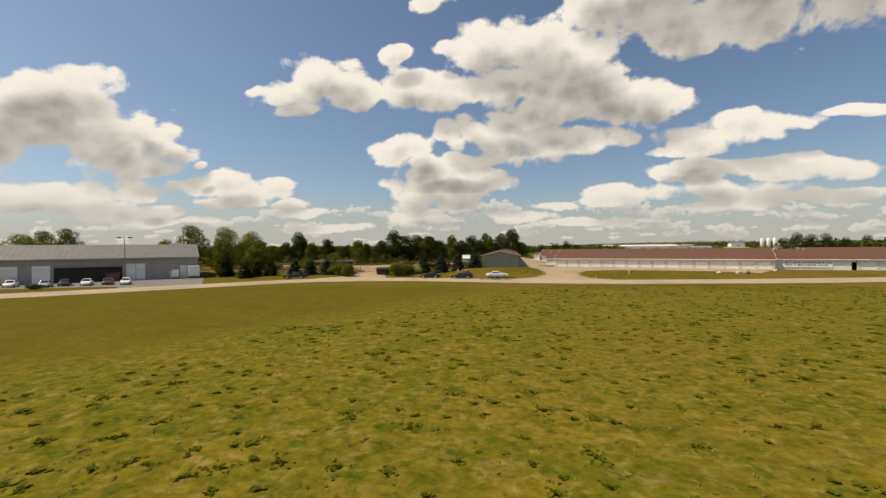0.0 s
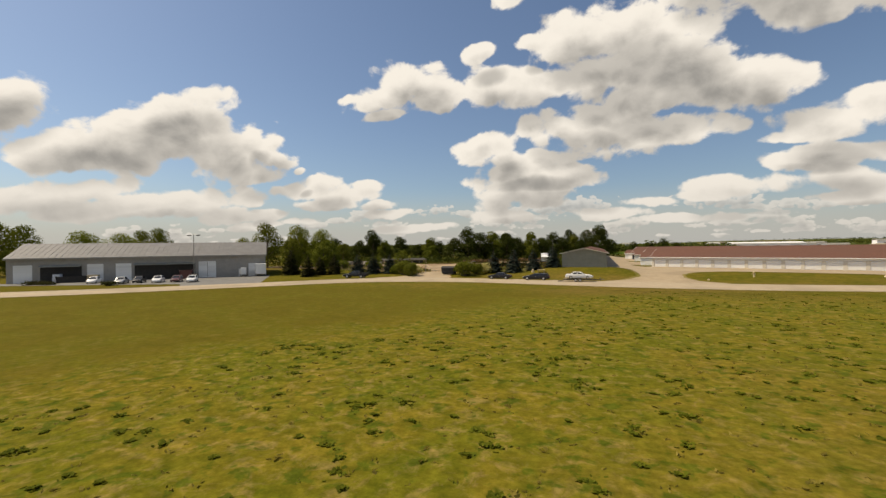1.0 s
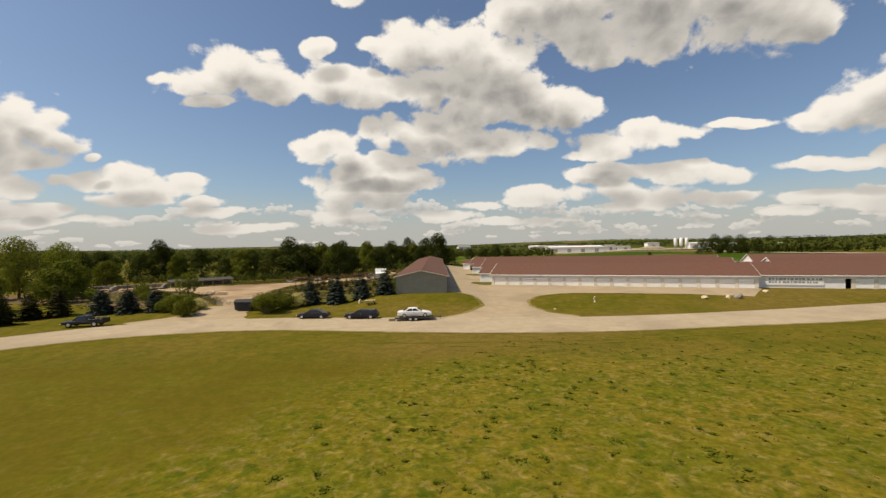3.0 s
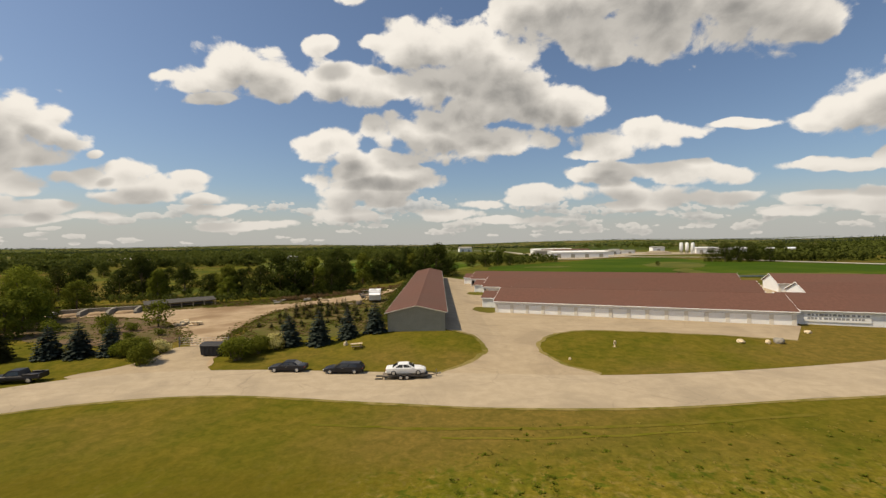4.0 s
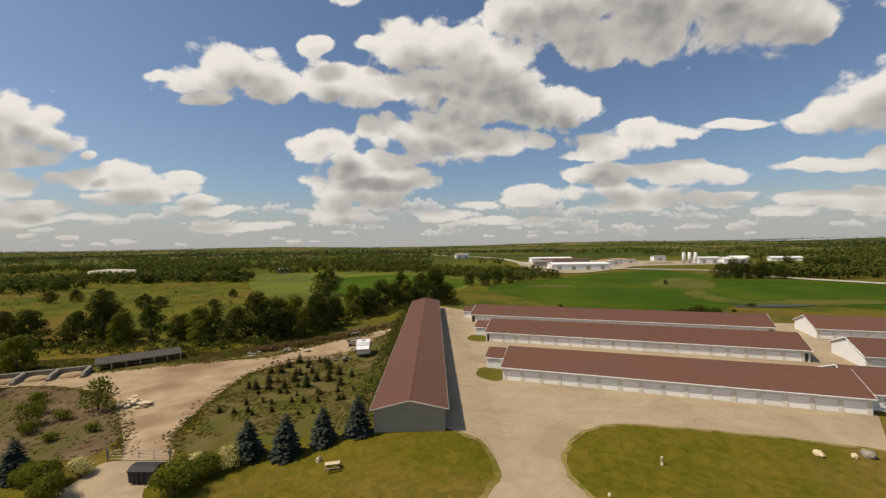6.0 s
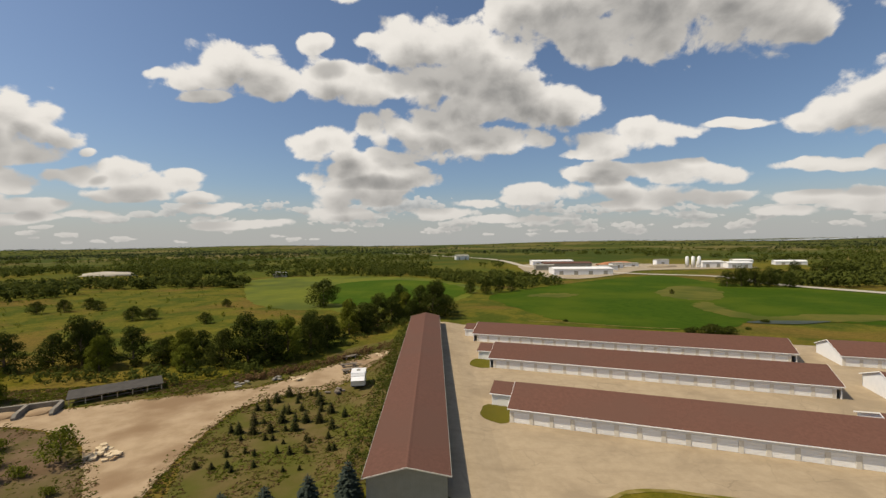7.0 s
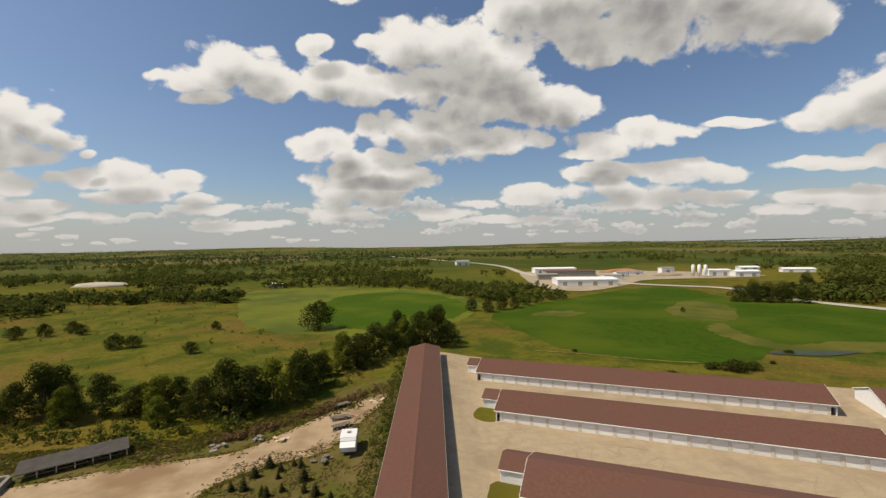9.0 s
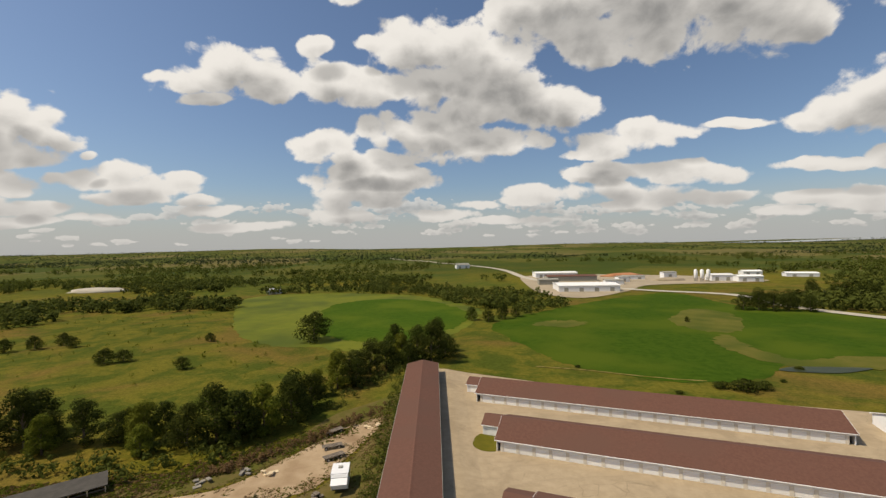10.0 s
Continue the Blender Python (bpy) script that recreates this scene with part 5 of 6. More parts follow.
# at the workshop's dock
barn_z = G(-116, -27)
for nm, lab, u, v, w, d, h, mt in (("box_trailer", "white box trailer backed against the workshop", 62.5, -2.2, 2.6, 3.4, 3.4, M_CARWHITE), ("skip", "dark steel skip beside the workshop wall", 15, -2.0, 6.0, 2.2, 1.5, M_BLACK),
                                   ("skip", "maroon steel skip beside the workshop wall", 42, -2.0, 3.0, 2.2, 2.2, M_CARRED), ("pallet_stack", "stack of pale crates by the workshop wall", 19.5, -2.0, 2.4, 1.6, 1.7, M_STONE), ("pallet_stack", "stack of pale crates by the workshop wall", 11.5, -1.6, 1.6, 1.4, 2.0, M_WHITE),
                                   ("box_trailer", "small white box trailer against the workshop", 57.5, -2.2, 1.4, 2.0, 2.4, M_CARWHITE)):
    x, y = lot(u, v)
    t = thing(nm, lab, nm.replace("_", " "), at(x, y, 0.06, 42))
    if nm == "box_trailer":
        part("body", boxes((-w / 2, w / 2, -d / 2, d / 2, 0.6, h), bevel=0.06), mt, t)
        part("door", boxes((-w / 2 + 0.12, w / 2 - 0.12, -d / 2 - 0.03, -d / 2 + 0.01, 0.75, h - 0.15)), mt, t)
        for s in (-1, 1):
            wheel(t, s * (w / 2 - 0.12), 0.4, 0.36)
    elif nm == "skip":
        bm = bmesh.new()
        prism(bm, [(-w / 2 + 0.4, 0), (w / 2 - 0.4, 0), (w / 2, h), (w / 2 - 0.08, h), (w / 2 - 0.46, 0.08), (-w / 2 + 0.46, 0.08), (-w / 2 + 0.08, h), (-w / 2, h)], "y", -d / 2, d / 2)
        part("shell", bm, mt, t)
        part("side", boxes((-w / 2 + 0.2, w / 2 - 0.2, -d / 2 - 0.02, -d / 2 + 0.06, 0.02, h - 0.04)), mt, t)
        part("side", boxes((-w / 2 + 0.2, w / 2 - 0.2, d / 2 - 0.06, d / 2 + 0.02, 0.02, h - 0.04)), mt, t)
    else:
        for k in range(3):
            part("crate", boxes((-w / 2 + 0.05 * k, w / 2 - 0.04 * k, -d / 2, d / 2, k * h / 3 + 0.02, (k + 1) * h / 3 - 0.03), bevel=0.02), mt, t)

# yard gate and what stands round it


def gate():
    t = thing("yard_gate", "closed galvanised tube gate across the yard drive", "gate", at(-40.6, -3.6, 0.05, -2))
    for x in (0.0, 8.6):
        part("post", tube(bmesh.new(), [(x, 0, -0.3), (x, 0, 1.75)], 0.09, 8), M_STEEL, t)
    for z in (0.35, 0.75, 1.15, 1.5):
        part("rail", tube(bmesh.new(), [(0.1, 0, z), (8.5, 0, z)], 0.035, 6), M_STEEL, t)
    for x in (0.15, 2.2, 4.3, 6.4, 8.45):
        part("upright", tube(bmesh.new(), [(x, 0.01, 0.33), (x, 0.01, 1.52)], 0.04, 6), M_STEEL, t)
    return t


gate()


def covered_bin():
    """Dark box under a sheet by the gate."""
    t = thing("covered_bin", "dark steel waste bin with sloping black lid", "waste bin", at(-32.4, -8.0, 0.05, -3))
    bm = bmesh.new()
    prism(bm, [(-1.5, 0.15), (1.5, 0.15), (1.65, 1.5), (-1.65, 1.5)], "y", -1.1, 1.1)
    part("body", bm, M_TARP, t)
    part("lid", prism(bmesh.new(), [(-1.18, 1.5), (1.18, 1.5), (1.18, 1.6), (0.5, 2.0), (-0.5, 2.0), (-1.18, 1.6)], "x", -1.72, 1.72), M_TARP, t, "black sheet lid")
    rib = mesh_of("rib", boxes((-0.06, 0.06, -1.17, 1.17, 0.15, 1.5)), M_TARP)
    for x in (-1.0, -0.33, 0.33, 1.0):
        part("rib", rib, None, t, m=pose(x, 0, 0))
    for x in (-1.1, 1.1):
        part("skid", boxes((x - 0.12, x + 0.12, -1.0, 1.0, 0, 0.16)), M_STEEL, t)
    return t


covered_bin()


def garden_bench():
    t = thing("picnic_table", "small weathered wooden picnic table on the lawn", "table", at(-9.4, -7.5, 0.0, 12))
    for i in range(4):
        part("board", boxes((-0.95, 0.95, -0.42 + i * 0.21, -0.23 + i * 0.21, 0.72, 0.76)), M_STONE, t)
    for s in (-1, 1):
        part("bench", boxes((-0.95, 0.95, s * 0.78 - 0.13, s * 0.78 + 0.13, 0.42, 0.46)), M_DECK, t)
        part("leg", boxes((s * 0.65 - 0.04, s * 0.65 + 0.04, -0.85, 0.85, 0.36, 0.42), (s * 0.65 - 0.04, s * 0.65 + 0.04, -0.5, -0.4, -0.05, 0.72), (s * 0.65 - 0.04, s * 0.65 + 0.04, 0.4, 0.5, -0.05, 0.72)), M_DECK, t)
    return t


garden_bench()


def rough_stone(name, label, x, y, w, h, seed, mat):
    bm = bmesh.new()
    bmesh.ops.create_icosphere(bm, subdivisions=2, radius=0.5)
    for v in bm.verts:
        v.co *= 1 + 0.35 * noise.noise(v.co * 3 + Vector((seed * 7.1, 0, 0)))
        v.co.x *= w
        v.co.y *= w * 0.7
        v.co.z *= h * 1.4
    ob = part(name, bm, mat, m=at(x, y, h * 0.3, seed * 40))
    return tagged(ob, label, name.replace("_", " "))


rough_stone("boulder", "pale boulder on the lawn", -11.6, -5.6, 0.7, 0.7, 1, M_STONE)
rough_stone("boulder", "pale flat boulder on the island lawn edge", 54.8, -6.4, 1.8, 0.5, 2, M_STONE)
rough_stone("boulder", "grey boulder on the island lawn edge", 60.6, -7.3, 1.8, 0.9, 3, M_CONC)
rough_stone("boulder", "pale boulder on the island lawn edge", 58.6, -7.5, 0.8, 0.7, 4, M_STONE)
rough_stone("boulder", "pale rubble stone beside the apron corner", 70.5, -1.5, 1.6, 0.5, 5, M_STONE)
rough_stone("boulder", "pale rubble stone on the island lawn", 23.8, -13.5, 0.6, 0.3, 6, M_STONE)

hyd = thing("hydrant", "short pale hydrant post on the island lawn", "hydrant", at(33.0, -7.7, -0.05))
part("barrel", lathe([(0.20, 0), (0.20, 0.06), (0.14, 0.10), (0.14, 0.85), (0.19, 0.88), (0.19, 0.94), (0.13, 1.05), (0.04, 1.15)], 12, "z"), M_STONE, hyd, smooth=True)
for a in (0, 180):
    part("outlet", tube(bmesh.new(), [(0.1, 0, 0.66), (0.28, 0, 0.66)], 0.08, 8), M_STONE, hyd, m=pose(0, 0, 0, 0, 0, a))

# the sign wall: unreadable letters as bars
SIGN = Matrix.Translation((74.3, 7.2, G(97, 1.3) + 0.06)) @ Matrix.Rotation(ROW_DIR, 4, "Z")
sg = thing("wall_sign", "white wall sign with unreadable dark lettering", "sign", SIGN @ pose(7.5, -0.10, 0.55))
part("board", boxes((-5.2, 5.2, -0.04, 0.03, 0.0, 1.9), bevel=0.01), M_DOOR, sg)
rnd = random.Random(9)
for k, z in enumerate((1.15, 0.45)):
    x = -4.6
    while x < 4.4:
        w = rnd.uniform(0.25, 0.7)
        part("letter_bar", boxes((x, x + w, -0.06, -0.041, z, z + 0.4)), M_INK, sg)
        x += w + rnd.uniform(0.12, 0.4)


# the yard


def camper():
    t = thing("camper", "white box camper with open flap standing in the weeds", "camper", at(-14.8, 50.0, 0.02, 6) @ Matrix.Scale(1.22, 4))
    part("body", prism(bmesh.new(), [(-2.3, 0.7), (2.3, 0.7), (2.3, 2.5), (1.7, 2.95), (-2.0, 2.95), (-2.3, 2.6)], "x", -1.35, 1.35), M_CARWHITE, t)
    part("roof", boxes((-1.42, 1.42, -1.9, 1.6, 2.94, 3.06), bevel=0.03), M_WHITE, t)
    part("roof_vent", boxes((-0.35, 0.35, -0.3, 0.4, 3.06, 3.22), bevel=0.03), M_GREY, t)
    part("awning", prism(bmesh.new(), [(-2.3, 2.42), (-3.6, 2.0), (-3.6, 2.05), (-2.3, 2.48)], "x", -1.3, 1.3), M_CARWHITE, t)
    for s in (-1, 1):
        part("window", boxes((s * 1.35 - 0.02, s * 1.35 + 0.02, -0.8, 0.9, 1.6, 2.3), bevel=0.01), M_GLASS, t)
        for y in (-0.6, 0.4):
            w = wheel(t, s * 1.2, y, 0.36)
            w.matrix_basis = pose(s * 1.22, y, 0.36, 0, 0, 90)
    part("undertray", boxes((-1.2, 1.2, -2.2, 2.2, 0.5, 0.72)), M_BLACK, t)
    return t


camper()


def flat_wagon(x, y, rz, label):
    t = thing("hay_wagon", label, "wagon", at(x, y, 0.02, rz))
    board = mesh_of("deck_board", boxes((-2.4, 2.4, -0.11, 0.11, 0.78, 0.84)), M_DECK)
    for i in range(7):
        part("deck_board", board, None, t, m=pose(0, -0.75 + i * 0.25, 0))
    part("beam", boxes((-2.2, 2.2, -0.5, -0.36, 0.6, 0.78), (-2.2, 2.2, 0.36, 0.5, 0.6, 0.78)), M_BLACK, t)
    for s in (-1, 1):
        for q in (-1.5, 1.5):
            wheel(t, q, s * 0.8, 0.36)
    part("drawbar", tube(bmesh.new(), [(2.2, 0, 0.6), (3.8, 0, 0.35)], 0.05, 6), M_STEEL, t)
    return t


flat_wagon(-19.0, 61.5, 35, "weathered flat wagon parked on the bare ground")
flat_wagon(-20.5, 66.5, 20, "weathered flat wagon parked on the bare ground")
flat_wagon(-22.0, 75.0, 40, "weathered flat wagon at the yard's far end")


def stone_pile(x, y, n, seed, label, spread=2.2, mat=None):
    rnd = random.Random(seed)
    t = thing("stone_pile", label, "stone pile", at(x, y, 0.0))
    for i in range(n):
        w, d, h = rnd.uniform(0.8, 1.7), rnd.uniform(0.6, 1.1), rnd.uniform(0.15, 0.35)
        bm = boxes((-w / 2, w / 2, -d / 2, d / 2, 0, h), bevel=0.05)
        for v in bm.verts:
            v.co += Vector((rnd.uniform(-1, 1), rnd.uniform(-1, 1), 0)) * 0.06
        part("slab", bm, mat or M_STONE, t, m=pose(rnd.uniform(-spread, spread), rnd.uniform(-spread, spread) * 0.7, (i % 3) * 0.26 + 0.02, rnd.uniform(-6, 6), rnd.uniform(-6, 6), rnd.uniform(0, 180)))
    return t


stone_pile(-50.8, 17.0, 12, 1, "loose pile of pale stone slabs beside the drive", 2.6)
stone_pile(-53.5, 20.0, 5, 2, "small stack of pale stone blocks on bare earth", 1.2)
stone_pile(-31.5, 55.5, 5, 3, "pale broken slabs on the drive edge", 1.5)
stone_pile(-12.8, 76.5, 6, 4, "pale rubble among weeds at the yard's end", 2.0)
stone_pile(-37.0, 56.5, 5, 5, "dark scrap and broken slabs along the weeds", 1.8, M_CONC)
stone_pile(-44.5, 52.0, 5, 6, "dark scrap and broken slabs along the weeds", 1.8, M_CONC)
stone_pile(-18.6, 47.0, 4, 7, "old timber and slabs beside the camper", 1.2, M_DECK)
stone_pile(-20.0, 44.5, 4, 8, "old timber and slabs beside the camper", 1.2, M_DECK)


def aggregate_bins():
    """Three open bays of concrete block."""
    t = thing("aggregate_bays", "row of concrete block bays holding pale gravel", "storage bays", at(-85.0, 35.0, 0.0, 22))
    for k in range(3):
        part("back_block", boxes((-8.9 + k * 6, -3.1 + k * 6, 2.4, 3.1, 0, 1.3), bevel=0.05), M_CONC, t)
    for x in (-9, -3, 3, 9):
        part("divider", prism(bmesh.new(), [(-3.4, 0), (2.4, 0), (2.4, 1.3), (-2.6, 1.1), (-3.4, 0.5)], "x", x - 0.35, x + 0.35), M_CONC, t)
    for i, x in enumerate((-6, 0, 6)):
        bm = bmesh.new()
        bmesh.ops.create_icosphere(bm, subdivisions=3, radius=1)
        for v in list(bm.verts):
            k = 1 + 0.2 * noise.noise(v.co * 2 + Vector((i * 5, 0, 0)))
            v.co = Vector((v.co.x * 2.4 * k, v.co.y * 2.6 * k, max(v.co.z, -0.05) * 0.55 * k))
        part("gravel", bm, M_DIRT, t, smooth=True, m=pose(x, 0.3, 0))
    return t


aggregate_bins()


def lean_to():
    """Long open-fronted shed with a low tarred roof."""
    t = thing("open_shed", "long open-fronted timber shed with dark low roof", "shed", at(-76.2, 40.5, 0.0, 36))
    L = 17.0
    part("roof", prism(bmesh.new(), [(-0.5, 1.45), (5.4, 1.95), (5.4, 2.08), (-0.5, 1.58)], "x", -0.4, L + 0.4), M_DARKROOF, t, "dark tarred roof")
    part("back_wall", boxes((0, L, 4.9, 5.05, 0, 1.88)), M_DECK, t)
    for i in range(7):
        part("post", boxes((i * L / 6 - 0.1, i * L / 6 + 0.1, -0.1, 0.1, -0.1, 1.48)), M_STONE, t)
    part("beam", boxes((-0.2, L + 0.2, -0.14, -0.02, 1.26, 1.44)), M_STONE, t)
    for i in range(6):
        part("rail", boxes((i * L / 6 + 0.1, (i + 1) * L / 6 - 0.1, -0.04, 0.04, 0.55, 0.75)), M_DECK, t)
    return t


lean_to()

# weeds, rank growth and dry stalks as loose ground cover


def cover(name, label, count, place, mat, seed, size, lift=0.0, per=5):
    rnd = random.Random(seed)
    verts, faces = [], []
    for _ in range(count):
        x, y = place(rnd)
        if x is None:
            continue
        s = size * rnd.uniform(0.5, 1.5)
        z = G(x, y) + lift
        for k in range(per):
            a = rnd.uniform(0, 6.28)
            cx, cy = x + math.cos(a) * s * rnd.random(), y + math.sin(a) * s * rnd.random()
            b = rnd.uniform(0, 3.14)
            w, h = s * rnd.uniform(0.35, 0.7), s * rnd.uniform(0.2, 0.5)
            lx, ly = rnd.uniform(-1.3, 1.3) * h, rnd.uniform(-1.3, 1.3) * h
            dx, dy = math.cos(b) * w, math.sin(b) * w
            i = len(verts)
            verts += [(cx - dx * 0.4, cy - dy * 0.4, z - 0.03), (cx + dx * 0.4, cy + dy * 0.4, z - 0.03), (cx + dx + lx, cy + dy + ly, z + h), (cx - dx * 0.8 + lx, cy - dy * 0.8 + ly, z + h * 0.8)]
            faces.append((i, i + 1, i + 2, i + 3))
    return tagged(new(name, card_mesh(name, verts, faces, mat)), label, "weeds", kind="stuff")


def tufted(x, y):
    """Right of the mown hay strip the pasture is rough."""
    return x - 0.55 * y > 30 + 6 * noise.noise((x / 9, y / 9, 2.2))


def clumps(name, label, count, mat, seed, size):
    """Low leafy clumps of blades, thinning outwards."""
    rnd = random.Random(seed)
    verts, faces = [], []
    for _ in range(count):
        y = -36 - 90 * rnd.random() ** 0.8
        x = rnd.uniform(-70, 80)
        if not tufted(x, y):
            continue
        v = noise.noise((x / 14, y / 9, 4.2)) + 0.6 * noise.noise((x / 4, y / 4, 8.2))
        drift = 0.1 * math.exp(-((x - 0.55 * y - 36) / 5) ** 2)
        if v + drift < 0.0 + 0.6 * rnd.random() and rnd.random() > 0.3:
            continue
        s = size * rnd.choice((0.35, 0.5, 0.5, 0.7, 0.7, 1.0, 1.5)) * rnd.uniform(0.7, 1.3)
        turn, long = rnd.uniform(0, 3.14), rnd.uniform(1.0, 2.2)
        for k in range(int(12 + 36 * s)):
            a, r = rnd.uniform(0, 6.28), abs(rnd.gauss(0, 0.5)) * s
            ex, ey = math.cos(a) * r * long, math.sin(a) * r
            cx, cy = x + ex * math.cos(turn) - ey * math.sin(turn), y + ex * math.sin(turn) + ey * math.cos(turn)
            z = G(cx, cy)
            b, w = rnd.uniform(0, 6.28), rnd.uniform(0.05, 0.12)
            h = rnd.uniform(0.03, 0.09) * (0.6 + 0.4 * s) * math.exp(-(r / s) ** 2 * 0.8) + 0.02
            dx, dy = math.cos(b) * w, math.sin(b) * w
            lx, ly = -dy / w * rnd.uniform(0.06, 0.2), dx / w * rnd.uniform(0.06, 0.2)
            i = len(verts)
            verts += [(cx - dx, cy - dy, z - 0.02), (cx + dx, cy + dy, z - 0.02), (cx + dx * 0.8 + lx, cy + dy * 0.8 + ly, z + h), (cx - dx * 0.8 + lx, cy - dy * 0.8 + ly, z + h)]
            faces.append((i, i + 1, i + 2, i + 3))
    return tagged(new(name, card_mesh(name, verts, faces, mat)), label, "weeds", kind="stuff")


def wide_spot(rnd):
    x, y = rnd.uniform(-90, 90), rnd.uniform(-124, -36)
    return (x, y) if tufted(x, y) else (None, None)


M_CLUMP = leaf_material("weed_clump", (0.090, 0.114, 0.011), (0.132, 0.142, 0.013), (0.112, 0.124, 0.012))
clumps("weed_tufts", "darker green weed clumps in the rough pasture", 6500, M_CLUMP, 81, 0.36)
cover("grass_tufts", "short dry grass tufts over the pasture", 9000, wide_spot, leaf_material("grass_blades", (0.20, 0.17, 0.03), (0.28, 0.22, 0.05), (0.30, 0.23, 0.06)), 82, 0.16, per=3)


def weedy(rnd):
    x, y = rnd.uniform(-38, -5.6), rnd.uniform(3, 95)
    if y > 50 and x < -24 + (y - 50) * 0.3:
        return None, None
    if -20 < x < -11 and 45 < y < 60 and rnd.random() < 0.6:
        return None, None
    return (x, y) if noise.noise((x / 5, y / 5, 1.7)) > -0.12 or x > -11 else (None, None)


def bank(rnd):
    t = rnd.random()
    return -110 + 92 * t + rnd.uniform(-3, 3), 40 + 12 * t + 22 * max(0, t - 0.6) / 0.4 + rnd.uniform(0, 10)


def yard_edge(rnd):
    x, y = rnd.uniform(-80, -44), rnd.uniform(-4, 26)
    return (x, y) if y < 26 - (x + 80) * 0.62 + 4 else (None, None)


cover("yard_weeds", "rank green weeds along the shed and nursery", 8500, weedy, M_WEED, 83, 0.27)
cover("dry_stalks", "brown dry stalks and litter in the nursery", 7000, weedy, M_DRYWEED, 84, 0.26)
cover("bank_weeds", "green and brown weeds on the yard bank", 4200, bank, M_WEED, 85, 0.4)
cover("bank_stalks", "brown dead growth along the drive", 2600, bank, M_DRYWEED, 86, 0.4)
cover("edge_weeds", "weeds over the bare bank beside the drive", 800, yard_edge, M_WEED, 87, 0.28)


def drive_edge(rnd):
    i = rnd.randrange(len(YARD) - 1)
    f = rnd.random()
    (x0, y0), (x1, y1) = YARD[i], YARD[i + 1]
    x, y = x0 + (x1 - x0) * f + rnd.gauss(0, 0.9), y0 + (y1 - y0) * f + rnd.gauss(0, 0.9)
    return (x, y) if y > -2 else (None, None)


cover("drive_weeds", "green weeds creeping over the drive's edges", 2400, drive_edge, M_WEED, 89, 0.28)
cover("drive_litter", "brown dead weeds along the drive's edges", 2000, drive_edge, M_DRYWEED, 90, 0.26)

# far country
M_CROP = material("crop_green", (0.031, 0.066, 0.006), (0.046, 0.086, 0.008), 0.3, 1.0, 0.5, 1.2, c=(0.066, 0.098, 0.010), coarse=0.022, spec=0.02)
M_HAY = material("light_green_field", (0.124, 0.134, 0.013), (0.096, 0.116, 0.011), 0.15, 0.9, 0.3, 2.0, c=(0.060, 0.080, 0.011), coarse=0.02, spec=0.1)
M_PALE = material("pale_far_road", (0.40, 0.36, 0.29), (0.46, 0.42, 0.34), 0.1, 0.9, 0.0, 2.0)
M_SAND = material("bare_ground_far", (0.30, 0.25, 0.17), (0.38, 0.31, 0.22), 0.05, 0.95, 0.0, 2.0)
M_CLAY = material("orange_clay", (0.36, 0.15, 0.07), (0.42, 0.20, 0.10), 0.1, 0.95, 0.1, 2.0)
M_WATER = material("still_water", (0.05, 0.07, 0.08), (0.06, 0.08, 0.09), 0.1, 0.08, 0.0, 2.0, spec=0.5)
CROP = [(39, 219), (90, 272), (165, 329), (223, 352), (225, 280), (247, 249), (278, 217), (330, 180), (330, 100), (205, 96), (168, 114), (145, 126), (116, 108), (87, 108), (72, 118), (56, 134), (47, 167)]
tagged(sheet("crop_field", ragged(curve_through(CROP, 12, True), 3.0), 0.1, M_CROP, 20), "dark green crop field beyond the storage rows", "crop field", kind="structure")
HAY = [(-140, 273), (-176, 365), (-160, 405), (-98, 412), (-11, 371), (35, 288), (33, 249), (14, 196), (-30, 163), (-55, 172), (-77, 177), (-109, 210)]
tagged(sheet("hay_field", ragged(curve_through(HAY, 12, True), 3.0), 0.1, M_HAY, 20), "bright yellow-green mown field behind the tree line", "hay field", kind="structure")
INNER = [(-76, 263), (-78, 320), (-52, 350), (-10, 340), (20, 295), (28, 250), (13, 208), (-4, 188), (-26, 179), (-50, 192), (-68, 218)]
tagged(sheet("green_field", ragged(curve_through(INNER, 12, True), 4.0), 0.22, M_CROP, 20), "darker green standing crop inside the mown field", "crop field", kind="structure")
M_RANK = material("rank_field_grass", (0.090, 0.098, 0.013), (0.125, 0.112, 0.022), 0.2, 0.95, 0.3, 2.0, c=(0.064, 0.080, 0.010), coarse=0.05, spec=0.1)
for pts in ([(149, 223), (188, 262), (194, 228), (166, 186), (146, 188)], [(152, 176), (147, 150), (150, 130), (169, 133), (200, 128), (200, 118), (168, 116), (141, 121), (133, 140), (138, 166)], [(62, 216), (80, 228), (96, 220), (82, 206)]):
    tagged(sheet("grass_patch", ragged(curve_through(pts, 10, True), 4.0), 0.2, M_RANK, 20), "thin pale grass patch in the green crop", "grass patch", kind="structure")
tagged(sheet("field_track", ragged(strip([(44, 130), (56, 126), (66, 121.5), (78, 115), (90, 110), (98, 108)], 0.9), 0.4), 0.22, M_STRAW, 20), "pale trodden track along the crop's edge", "track", kind="structure")
# A small, even dark green-black patch laid over the crop's near end.
M_DARK_PATCH = material("dark_patch", (0.022, 0.030, 0.012), (0.034, 0.044, 0.016), 0.4, 0.45, 0.1, 3.0, spec=0.2)
DARK_PATCH = [(131, 117), (139, 121), (152, 119.5), (165, 117), (158, 114), (146, 112.4)]
tagged(sheet("water", curve_through(DARK_PATCH, 5, True), 0.28, M_DARK_PATCH, 20), "small dark patch at the crop field's near end", "pond", kind="structure")


